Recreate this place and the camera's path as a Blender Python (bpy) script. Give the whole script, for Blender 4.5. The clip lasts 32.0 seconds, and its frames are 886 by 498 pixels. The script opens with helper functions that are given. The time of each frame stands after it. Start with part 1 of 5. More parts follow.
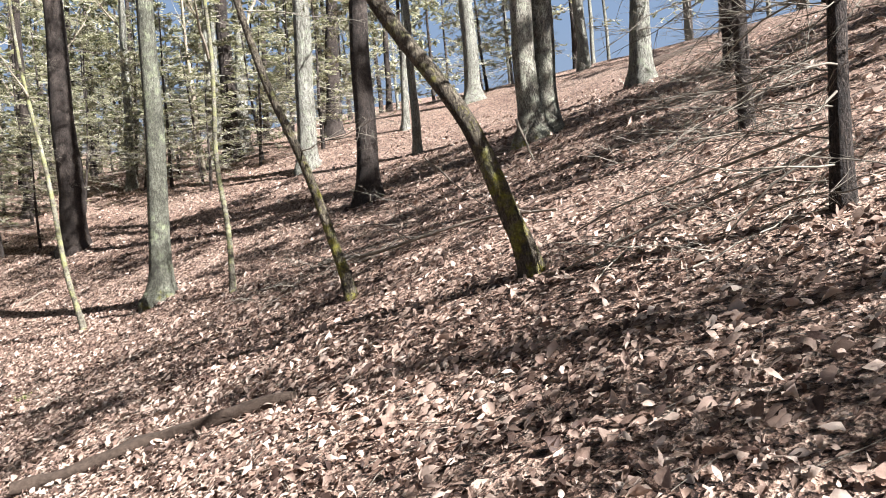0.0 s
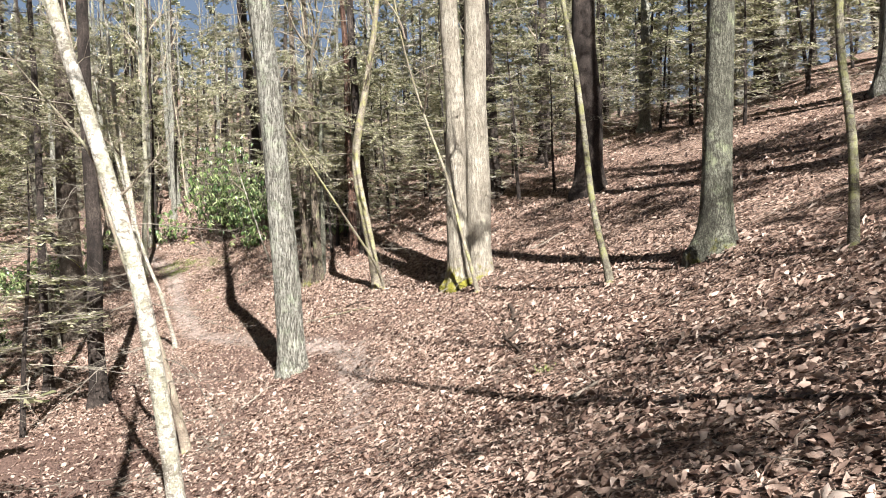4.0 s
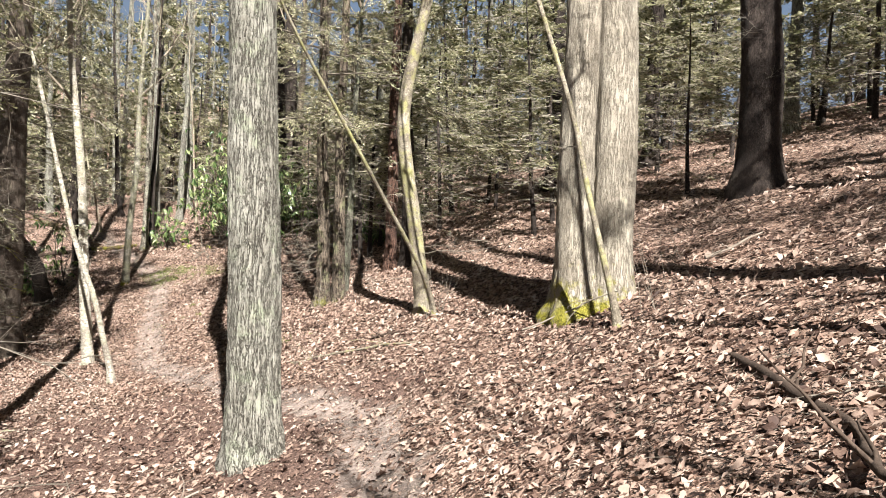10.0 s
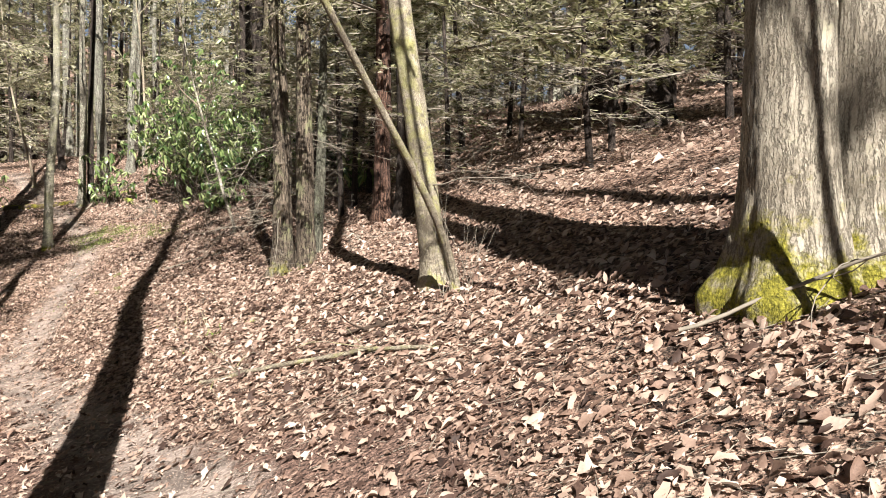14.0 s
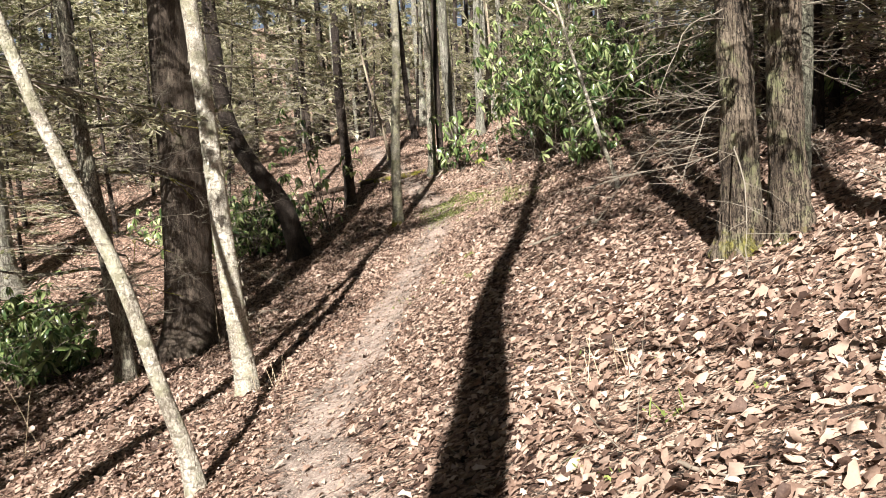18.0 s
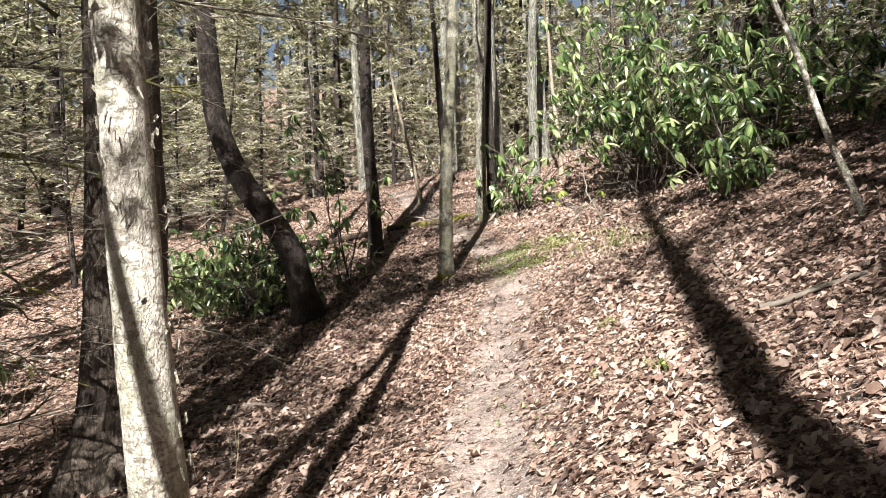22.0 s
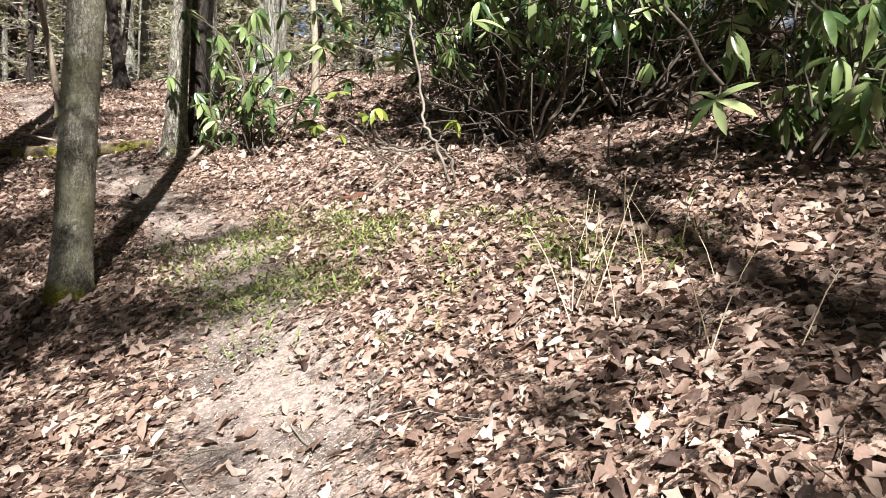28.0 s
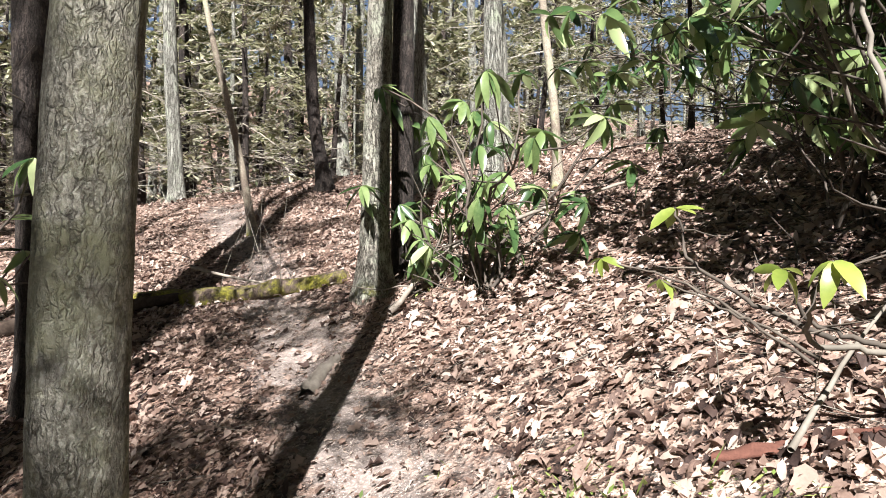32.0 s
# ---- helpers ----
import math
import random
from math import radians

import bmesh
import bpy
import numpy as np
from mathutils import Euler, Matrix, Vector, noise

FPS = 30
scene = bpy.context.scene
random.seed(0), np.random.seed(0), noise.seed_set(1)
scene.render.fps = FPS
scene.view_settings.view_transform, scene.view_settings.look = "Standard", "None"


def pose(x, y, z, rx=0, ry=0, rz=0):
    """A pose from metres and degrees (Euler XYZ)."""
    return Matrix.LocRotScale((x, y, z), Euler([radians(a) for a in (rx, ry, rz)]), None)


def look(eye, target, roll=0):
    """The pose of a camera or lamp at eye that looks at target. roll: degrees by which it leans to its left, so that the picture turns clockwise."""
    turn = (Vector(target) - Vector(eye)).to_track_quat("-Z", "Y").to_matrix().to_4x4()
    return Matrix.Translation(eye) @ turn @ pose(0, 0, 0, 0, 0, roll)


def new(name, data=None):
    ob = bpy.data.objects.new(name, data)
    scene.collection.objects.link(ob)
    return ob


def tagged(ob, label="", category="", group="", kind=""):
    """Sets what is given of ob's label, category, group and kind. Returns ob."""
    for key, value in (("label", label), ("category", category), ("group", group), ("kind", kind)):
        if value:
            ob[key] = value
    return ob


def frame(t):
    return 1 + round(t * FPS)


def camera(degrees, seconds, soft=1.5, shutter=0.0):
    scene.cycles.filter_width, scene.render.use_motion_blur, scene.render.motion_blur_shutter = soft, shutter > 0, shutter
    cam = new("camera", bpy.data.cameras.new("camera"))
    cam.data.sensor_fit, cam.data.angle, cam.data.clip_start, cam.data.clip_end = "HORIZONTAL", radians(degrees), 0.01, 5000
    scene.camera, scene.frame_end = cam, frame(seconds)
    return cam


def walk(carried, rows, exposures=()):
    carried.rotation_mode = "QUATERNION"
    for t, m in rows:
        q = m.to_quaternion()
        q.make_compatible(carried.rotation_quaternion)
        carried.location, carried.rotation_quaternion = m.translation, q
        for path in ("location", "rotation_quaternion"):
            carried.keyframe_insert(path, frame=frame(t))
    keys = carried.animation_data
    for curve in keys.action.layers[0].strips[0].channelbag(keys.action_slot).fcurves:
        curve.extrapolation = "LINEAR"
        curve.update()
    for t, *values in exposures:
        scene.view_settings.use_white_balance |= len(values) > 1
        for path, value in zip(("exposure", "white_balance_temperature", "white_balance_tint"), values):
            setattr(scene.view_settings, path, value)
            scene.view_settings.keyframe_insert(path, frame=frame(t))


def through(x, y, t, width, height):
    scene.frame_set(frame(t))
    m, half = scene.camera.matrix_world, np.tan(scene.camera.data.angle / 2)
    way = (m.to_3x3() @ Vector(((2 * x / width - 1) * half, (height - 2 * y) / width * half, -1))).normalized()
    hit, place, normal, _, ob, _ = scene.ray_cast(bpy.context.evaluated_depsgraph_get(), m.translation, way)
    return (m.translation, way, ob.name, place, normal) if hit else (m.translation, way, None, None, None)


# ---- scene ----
cam = camera(63.7, 32.0, 0.9)
METRES, EYE, TILT, LEAN, TURN = 40.0, 1.5, -1.0, 4.25, 0.0
ROWS = [
    (0.0, 0.0, 0.0, 0.0, 0.0, 0.0, -0.0),
    (0.5, -0.0045, 0.0155, -0.0005, 3.82, -0.67, -0.56),
    (1.0, -0.0092, 0.0302, -0.0002, 9.04, -1.25, -0.93),
    (1.5, -0.016, 0.0434, -0.0003, 14.58, -1.61, -1.03),
    (2.0, -0.0249, 0.0567, -0.0008, 21.61, -1.4, -0.83),
    (2.5, -0.0353, 0.0694, -0.0031, 28.45, -1.3, -1.27),
    (3.0, -0.0445, 0.0819, -0.0053, 33.35, -2.24, -1.91),
    (3.5, -0.0566, 0.0928, -0.0088, 36.71, -3.7, -1.54),
    (5.5, -0.1041, 0.1348, -0.0202, 38.33, -3.49, -3.13),
    (6.0, -0.1164, 0.1432, -0.0232, 38.71, -4.85, -3.74),
    (6.5, -0.127, 0.1527, -0.0256, 37.85, -4.97, -3.03),
    (7.0, -0.1374, 0.1619, -0.0296, 34.61, -5.13, -3.25),
    (7.5, -0.1469, 0.1755, -0.0317, 31.23, -3.56, -5.67),
    (8.0, -0.1564, 0.1894, -0.0332, 31.97, -3.02, -6.47),
    (8.5, -0.165, 0.202, -0.0348, 36.47, -3.0, -6.31),
    (9.0, -0.1745, 0.2137, -0.0368, 39.49, -2.06, -6.75),
    (9.5, -0.186, 0.2266, -0.0387, 41.27, -0.3, -7.06),
    (10.0, -0.1989, 0.238, -0.0422, 40.5, -0.73, -5.96),
    (10.5, -0.213, 0.2488, -0.0455, 38.93, -0.2, -4.5),
    (11.0, -0.2237, 0.26, -0.0477, 37.0, 0.08, -3.39),
    (11.5, -0.2352, 0.2728, -0.0487, 35.97, 0.49, -4.26),
    (12.0, -0.2471, 0.2866, -0.0502, 37.93, 1.44, -5.57),
    (12.5, -0.2602, 0.2985, -0.0517, 40.31, 0.63, -5.79),
    (13.0, -0.271, 0.3125, -0.0528, 41.22, -1.71, -4.9),
    (13.5, -0.2814, 0.3256, -0.0534, 39.36, -3.91, -5.71),
    (15.5, -0.3311, 0.3666, -0.0564, 48.25, -2.16, -3.52),
    (16.0, -0.3458, 0.3759, -0.0577, 51.68, -3.94, -4.54),
    (16.5, -0.3607, 0.3828, -0.0599, 54.57, -5.73, -3.87),
    (17.0, -0.3758, 0.3888, -0.0611, 59.04, -6.56, -1.64),
    (17.5, -0.3934, 0.3933, -0.0639, 63.71, -6.9, -0.02),
    (18.0, -0.4112, 0.3979, -0.0662, 67.03, -7.86, 0.37),
    (18.5, -0.4276, 0.4012, -0.0697, 67.95, -8.3, 0.23),
    (19.0, -0.4437, 0.405, -0.0716, 71.09, -5.89, -0.01),
    (19.5, -0.4596, 0.4078, -0.0741, 74.95, -4.23, -1.0),
    (20.0, -0.4747, 0.407, -0.0772, 77.75, -3.09, -1.33),
    (20.5, -0.4876, 0.4093, -0.0802, 77.19, -3.86, -1.13),
    (21.0, -0.503, 0.4111, -0.0828, 74.12, -4.03, -1.8),
    (21.5, -0.5192, 0.4161, -0.0844, 70.57, -3.07, -1.79),
    (22.0, -0.5352, 0.4199, -0.0853, 67.46, -2.39, -1.24),
    (22.5, -0.5494, 0.4259, -0.0862, 64.64, -1.73, -0.76),
    (23.0, -0.5662, 0.4316, -0.0876, 61.42, -1.57, -0.67),
    (23.5, -0.5817, 0.4388, -0.0883, 59.69, -1.96, -1.32),
    (24.0, -0.5986, 0.4441, -0.0894, 58.8, -3.16, -2.6),
    (24.5, -0.6133, 0.4517, -0.0901, 57.63, -5.13, -3.47),
    (26.5, -0.669, 0.4787, -0.0907, 51.85, -6.25, -6.86),
    (27.0, -0.6822, 0.4844, -0.0894, 47.81, -5.35, -7.15),
    (27.5, -0.6941, 0.4919, -0.0884, 44.8, -4.73, -7.03),
    (28.0, -0.7043, 0.4992, -0.0865, 43.24, -4.39, -7.13),
    (28.5, -0.7149, 0.5076, -0.0841, 43.64, -3.88, -6.61),
    (29.0, -0.7252, 0.5153, -0.0819, 45.53, -3.44, -5.99),
    (29.5, -0.7374, 0.5206, -0.0798, 48.79, -2.35, -5.14),
    (30.0, -0.7477, 0.5267, -0.0778, 52.41, -1.99, -4.45),
    (30.5, -0.7582, 0.5319, -0.0756, 54.03, -1.7, -3.97),
    (31.0, -0.7671, 0.538, -0.0741, 54.62, -1.48, -3.49),
    (31.5, -0.7773, 0.5417, -0.072, 56.69, -0.9, -3.36),
    (32.0, -0.7827, 0.5422, -0.0712, 60.2, -0.88, -3.38),
]
walk(cam, [(t, pose(0, 0, EYE, TILT, LEAN, TURN) @ pose(METRES * x, METRES * y, METRES * z, 90 + pitch, roll, yaw)) for t, x, y, z, yaw, pitch, roll in ROWS], ((0.0, 2.32, 5950, 10), (1.5, 2.22, 6000, 10), (3.5, 2.0, 6150, 10), (7.0, 1.85, 6300, 10), (12.0, 1.87, 6350, 10), (15.0, 1.78, 6550, 10), (20.0, 1.8, 6450, 10), (24.0, 1.95, 6050, 10), (27.0, 1.8, 6150, 10), (29.0, 1.8, 6100, 10), (32.0, 1.87, 5950, 10)))

# ---- light ----
SUN = Vector((0.837, -0.547, 0.0)).normalized()
SUN_UP = 40.0
world = bpy.data.worlds.new("sky")
scene.world = world
world.use_nodes = True
sky = world.node_tree.nodes.new("ShaderNodeTexSky")
sky.sky_type, sky.sun_disc = "NISHITA", False
sky.sun_elevation, sky.sun_rotation = radians(SUN_UP), math.atan2(SUN.x, SUN.y)
sky.air_density, sky.dust_density, sky.ozone_density = 1.0, 2.0, 1.0
world.node_tree.links.new(sky.outputs[0], world.node_tree.nodes["Background"].inputs[0])
world.node_tree.nodes["Background"].inputs[1].default_value = 0.002
sun = new("sun", bpy.data.lights.new("sun", "SUN"))
sun.data.energy, sun.data.angle, sun.data.color = 5.0, radians(0.5), (1.0, 0.955, 0.89)
sun.matrix_world = look((0, 0, 30), Vector((0, 0, 30)) - Vector((SUN.x * math.cos(radians(SUN_UP)), SUN.y * math.cos(radians(SUN_UP)), math.sin(radians(SUN_UP)))))


# ---- materials ----
def material(name, rough=0.8):
    m = bpy.data.materials.new(name)
    m.use_nodes = True
    nt = m.node_tree
    b = nt.nodes["Principled BSDF"]
    b.inputs["Roughness"].default_value = rough
    b.inputs["Specular IOR Level"].default_value = 0.25
    return m, nt, b


def node(nt, kind, **values):
    n = nt.nodes.new(kind)
    for key, value in values.items():
        n.inputs[key.replace("_", " ")].default_value = value
    return n


def ramp(nt, source, stops):
    r = nt.nodes.new("ShaderNodeValToRGB")
    e = r.color_ramp.elements
    while len(e) < len(stops):
        e.new(0.5)
    for el, (p, c) in zip(e, stops):
        el.position, el.color = p, (*c, 1) if len(c) == 3 else c
    nt.links.new(source, r.inputs[0])
    return r.outputs[0]


def grey(v):
    return (v, v, v)


def mix(nt, factor, a, b, how="MIX"):
    m = nt.nodes.new("ShaderNodeMix")
    m.data_type, m.blend_type = "RGBA", how
    for socket, value in ((m.inputs[0], factor), (m.inputs[6], a), (m.inputs[7], b)):
        if isinstance(value, (int, float)):
            socket.default_value = value
        elif isinstance(value, tuple):
            socket.default_value = (*value, 1)
        else:
            nt.links.new(value, socket)
    return m.outputs[2]


def maths(nt, how, a, b=0.0, c=None):
    m = nt.nodes.new("ShaderNodeMath")
    m.operation = how
    for socket, value in zip(m.inputs, (a, b, c)):
        if value is None:
            continue
        if isinstance(value, (int, float)):
            socket.default_value = value
        else:
            nt.links.new(value, socket)
    return m.outputs[0]


def coords(nt, scale=(1, 1, 1), source="Object"):
    tc = nt.nodes.new("ShaderNodeTexCoord")
    mp = nt.nodes.new("ShaderNodeMapping")
    mp.inputs["Scale"].default_value = scale
    nt.links.new(tc.outputs[source], mp.inputs[0])
    return mp.outputs[0]


def noise_tex(nt, vec, scale, detail=4.0, rough=0.6):
    n = node(nt, "ShaderNodeTexNoise", Scale=scale, Detail=detail, Roughness=rough)
    nt.links.new(vec, n.inputs["Vector"])
    return n.outputs["Fac"]


def voronoi(nt, vec, scale, feature="DISTANCE_TO_EDGE"):
    v = nt.nodes.new("ShaderNodeTexVoronoi")
    v.feature = feature
    v.inputs["Scale"].default_value = scale
    nt.links.new(vec, v.inputs["Vector"])
    return v


def bump(nt, b, height, strength, distance):
    n = node(nt, "ShaderNodeBump", Strength=strength, Distance=distance)
    nt.links.new(height, n.inputs["Height"])
    nt.links.new(n.outputs[0], b.inputs["Normal"])


BARK_TONE = 1.55


def bark(name, dark, mid, pale, crack, plate=14.0, stretch=0.22, depth=0.02, lichen=(0.42, 0.46, 0.36), lichen_amount=0.55, moss=0.0, moss_top=0.8, bands=0.0, tear=0.5, cells=0.6):
    """Furrowed bark: plates stretched along the trunk, cracks between them, lichen patches, and moss that thins out above the root."""
    dark, mid, pale, crack, lichen = (tuple(min(0.7, v * BARK_TONE) for v in c) for c in (dark, mid, pale, crack, lichen))
    m, nt, b = material(name, 0.9)
    straight = coords(nt)
    warp = node(nt, "ShaderNodeTexNoise", Scale=5.0, Detail=2.0)
    nt.links.new(straight, warp.inputs["Vector"])
    shift = nt.nodes.new("ShaderNodeVectorMath")
    shift.operation = "MULTIPLY_ADD"
    shift.inputs[1].default_value = (0.035, 0.035, 0.08)
    nt.links.new(warp.outputs["Color"], shift.inputs[0])
    nt.links.new(straight, shift.inputs[2])
    rough_edge = node(nt, "ShaderNodeTexNoise", Scale=38.0, Detail=3.0)
    nt.links.new(straight, rough_edge.inputs["Vector"])
    ragged = nt.nodes.new("ShaderNodeVectorMath")
    ragged.operation = "MULTIPLY_ADD"
    ragged.inputs[1].default_value = (0.03, 0.03, 0.05)
    nt.links.new(rough_edge.outputs["Color"], ragged.inputs[0])
    nt.links.new(shift.outputs[0], ragged.inputs[2])
    long = nt.nodes.new("ShaderNodeMapping")
    long.inputs["Scale"].default_value = (1, 1, stretch)
    nt.links.new(ragged.outputs[0], long.inputs[0])
    ridge = maths(nt, "ABSOLUTE", maths(nt, "ADD", noise_tex(nt, long.outputs[0], plate * 1.3, 3.0, 0.6), -0.5))
    furrows = maths(nt, "MULTIPLY", ramp(nt, ridge, ((0.0, grey(1.0)), (0.018, grey(0.7)), (0.05, grey(0.0)))), tear)
    cell = voronoi(nt, long.outputs[0], plate * 1.5).outputs["Distance"]
    broken = ramp(nt, noise_tex(nt, straight, 13.0, 3.0, 0.6), ((0.38, grey(0.1)), (0.6, grey(1.0))))
    breaks = maths(nt, "MULTIPLY", ramp(nt, cell, ((0.0, grey(cells)), (0.05, grey(cells * 0.6)), (0.12, grey(0.0)))), broken)
    fine = noise_tex(nt, long.outputs[0], plate * 5.0, 6.0, 0.75)
    grain = noise_tex(nt, straight, 60.0, 4.0, 0.7)
    broad = noise_tex(nt, straight, 1.9, 5.0, 0.65)
    blend = maths(nt, "MULTIPLY_ADD", grain, 0.22, maths(nt, "MULTIPLY_ADD", fine, 0.38, maths(nt, "MULTIPLY", broad, 0.4)))
    tone = ramp(nt, blend, ((0.42, dark), (0.5, mid), (0.58, pale)))
    gap = maths(nt, "SUBTRACT", 1.0, maths(nt, "MAXIMUM", furrows, breaks))
    colour = mix(nt, gap, crack, tone)
    patches = ramp(nt, noise_tex(nt, straight, 3.6, 6.0, 0.7), ((lichen_amount, grey(0.0)), (lichen_amount + 0.13, grey(0.75))))
    colour = mix(nt, maths(nt, "MULTIPLY", patches, gap), colour, lichen)
    if bands:
        flat = nt.nodes.new("ShaderNodeMapping")
        flat.inputs["Scale"].default_value = (11, 11, 24)
        nt.links.new(straight, flat.inputs[0])
        peel = ramp(nt, noise_tex(nt, flat.outputs[0], 1.0, 3.0, 0.6), ((0.55, grey(0.0)), (0.62, grey(1.0))))
        colour = mix(nt, maths(nt, "MULTIPLY", peel, bands), colour, dark)
        stain = ramp(nt, noise_tex(nt, straight, 4.0, 5.0, 0.7), ((0.5, grey(0.0)), (0.58, grey(0.7))))
        colour = mix(nt, maths(nt, "MULTIPLY", stain, bands), colour, lichen)
    if moss:
        parts = nt.nodes.new("ShaderNodeSeparateXYZ")
        nt.links.new(straight, parts.inputs[0])
        rise = maths(nt, "MULTIPLY", parts.outputs[2], -1.0 / moss_top)
        rag = maths(nt, "MULTIPLY_ADD", noise_tex(nt, straight, 4.5, 6.0, 0.7), 4.2, maths(nt, "ADD", rise, moss - 2.35))
        where = ramp(nt, rag, ((0.0, grey(0.0)), (0.7, grey(1.0))))
        green = ramp(nt, noise_tex(nt, straight, 45.0, 4.0, 0.7), ((0.3, (0.05, 0.05, 0.008)), (0.5, (0.19, 0.172, 0.022)), (0.7, (0.38, 0.345, 0.055))))
        colour = mix(nt, where, colour, green)
    nt.links.new(colour, b.inputs["Base Color"])
    relief = maths(nt, "MULTIPLY_ADD", gap, 1.0, maths(nt, "MULTIPLY", fine, 0.7))
    bump(nt, b, relief, 1.0, depth)
    return m


def mottled(name, stops, scale, rough=0.85, relief=0.004, per_island=False, gloss=0.25, through=0.0, spread=0.34, drift=0.0):
    """A plain natural surface in a range of tones; with per_island each loose piece takes a tone of its own."""
    m, nt, b = material(name, rough)
    b.inputs["Specular IOR Level"].default_value = gloss
    vec = coords(nt)
    n = noise_tex(nt, vec, scale, 5.0, 0.65)
    if per_island:
        geo = nt.nodes.new("ShaderNodeNewGeometry")
        n = maths(nt, "MULTIPLY_ADD", n, 0.6, maths(nt, "MULTIPLY", noise_tex(nt, vec, scale * 0.05, 3.0, 0.6), 0.4))
        if drift:
            n = maths(nt, "MULTIPLY_ADD", noise_tex(nt, vec, 0.55, 3.0, 0.6), drift / spread, maths(nt, "MULTIPLY_ADD", n, 1.3, -0.15 - 0.5 * drift / spread))
        pick = maths(nt, "MULTIPLY_ADD", n, spread, maths(nt, "MULTIPLY_ADD", geo.outputs["Random Per Island"], 1.18 - spread, -0.09))
    else:
        info = nt.nodes.new("ShaderNodeObjectInfo")
        pick = maths(nt, "MULTIPLY_ADD", n, 0.85, maths(nt, "MULTIPLY_ADD", info.outputs["Random"], 0.3, -0.08))
    colour = ramp(nt, pick, stops)
    nt.links.new(colour, b.inputs["Base Color"])
    if relief:
        bump(nt, b, n, 0.8, relief)
    if through:
        out = nt.nodes["Material Output"]
        clear = nt.nodes.new("ShaderNodeBsdfTranslucent")
        nt.links.new(colour, clear.inputs[0])
        both = nt.nodes.new("ShaderNodeMixShader")
        both.inputs[0].default_value = through
        nt.links.new(b.outputs[0], both.inputs[1])
        nt.links.new(clear.outputs[0], both.inputs[2])
        nt.links.new(both.outputs[0], out.inputs[0])
    return m


LEAF_TONES = ((0.0, (0.016, 0.009, 0.007)), (0.2, (0.07, 0.04, 0.03)), (0.38, (0.205, 0.133, 0.1)), (0.55, (0.325, 0.23, 0.18)), (0.74, (0.415, 0.308, 0.247)), (0.89, (0.5, 0.395, 0.328)), (1.0, (0.61, 0.52, 0.44)))
M_LEAF = mottled("dead_leaf", LEAF_TONES, 60.0, 0.7, 0.004, True, 0.35, 0.25, 0.4, 0.5)
M_LEAF_ONE = mottled("dead_leaf_single", LEAF_TONES, 34.0, 0.75, 0.004, False, 0.3, 0.2)
M_OAK = bark("grey_oak_bark", (0.135, 0.127, 0.104), (0.195, 0.186, 0.155), (0.255, 0.247, 0.21), (0.03, 0.025, 0.019), 19.0, 0.09, 0.035, (0.2, 0.22, 0.15), 0.52, -0.25, 0.5, 0.0, 0.95, 0.8)
M_OAK_MOSSY = bark("tan_oak_bark_mossy_root", (0.145, 0.125, 0.096), (0.2, 0.177, 0.14), (0.262, 0.238, 0.192), (0.05, 0.04, 0.03), 22.0, 0.1, 0.018, (0.24, 0.23, 0.155), 0.6, 1.0, 0.62, 0.0, 0.75, 0.5)
M_HEMLOCK = bark("dark_hemlock_bark", (0.014, 0.0105, 0.009), (0.034, 0.0255, 0.021), (0.068, 0.053, 0.044), (0.006, 0.005, 0.004), 24.0, 0.16, 0.024, (0.075, 0.078, 0.055), 0.62, 0.0, 0.5, 0.0, 0.8, 0.7)
M_MAPLE = bark("flaky_brown_bark", (0.08, 0.07, 0.054), (0.18, 0.16, 0.127), (0.3, 0.275, 0.23), (0.018, 0.014, 0.011), 22.0, 0.2, 0.03, (0.3, 0.305, 0.23), 0.48, 0.25, 0.5, 0.0, 0.9, 0.9)
M_LICHEN_OAK = bark("grey_bark_green_with_lichen", (0.04, 0.038, 0.03), (0.085, 0.083, 0.062), (0.16, 0.157, 0.122), (0.018, 0.015, 0.011), 22.0, 0.2, 0.022, (0.17, 0.185, 0.11), 0.52, 0.2, 0.7, 0.0, 0.8, 0.8)
M_BLOTCH = bark("sapling_bark_blotched_with_lichen", (0.035, 0.028, 0.021), (0.1, 0.09, 0.066), (0.22, 0.207, 0.16), (0.022, 0.017, 0.012), 26.0, 0.45, 0.008, (0.15, 0.15, 0.055), 0.52, -0.1, 0.9, 0.8, 0.4, 0.5)
M_BIRCH = bark("pale_peeling_birch_bark", (0.09, 0.076, 0.058), (0.31, 0.285, 0.24), (0.43, 0.41, 0.36), (0.11, 0.09, 0.07), 13.0, 0.6, 0.016, (0.16, 0.155, 0.1), 0.53, 0.0, 0.6, 0.8, 0.5, 0.4)
M_GIANT = bark("brown_hemlock_bark", (0.034, 0.026, 0.02), (0.062, 0.048, 0.038), (0.1, 0.08, 0.062), (0.012, 0.009, 0.007), 20.0, 0.1, 0.02, (0.095, 0.09, 0.06), 0.58, 0.0, 0.5, 0.0, 0.6, 0.3)
M_DAPPLED = bark("pale_bark_mottled_with_olive_lichen", (0.075, 0.067, 0.052), (0.205, 0.19, 0.15), (0.36, 0.34, 0.285), (0.03, 0.025, 0.018), 26.0, 0.34, 0.022, (0.2, 0.195, 0.115), 0.47, 0.75, 0.35, 0.45, 0.5, 0.7)
M_PALE = bark("pale_blotched_bark", (0.065, 0.053, 0.039), (0.15, 0.13, 0.097), (0.27, 0.242, 0.19), (0.06, 0.046, 0.034), 16.0, 0.35, 0.014, (0.19, 0.185, 0.065), 0.52, 0.1, 0.9, 0.6, 0.4, 0.35)
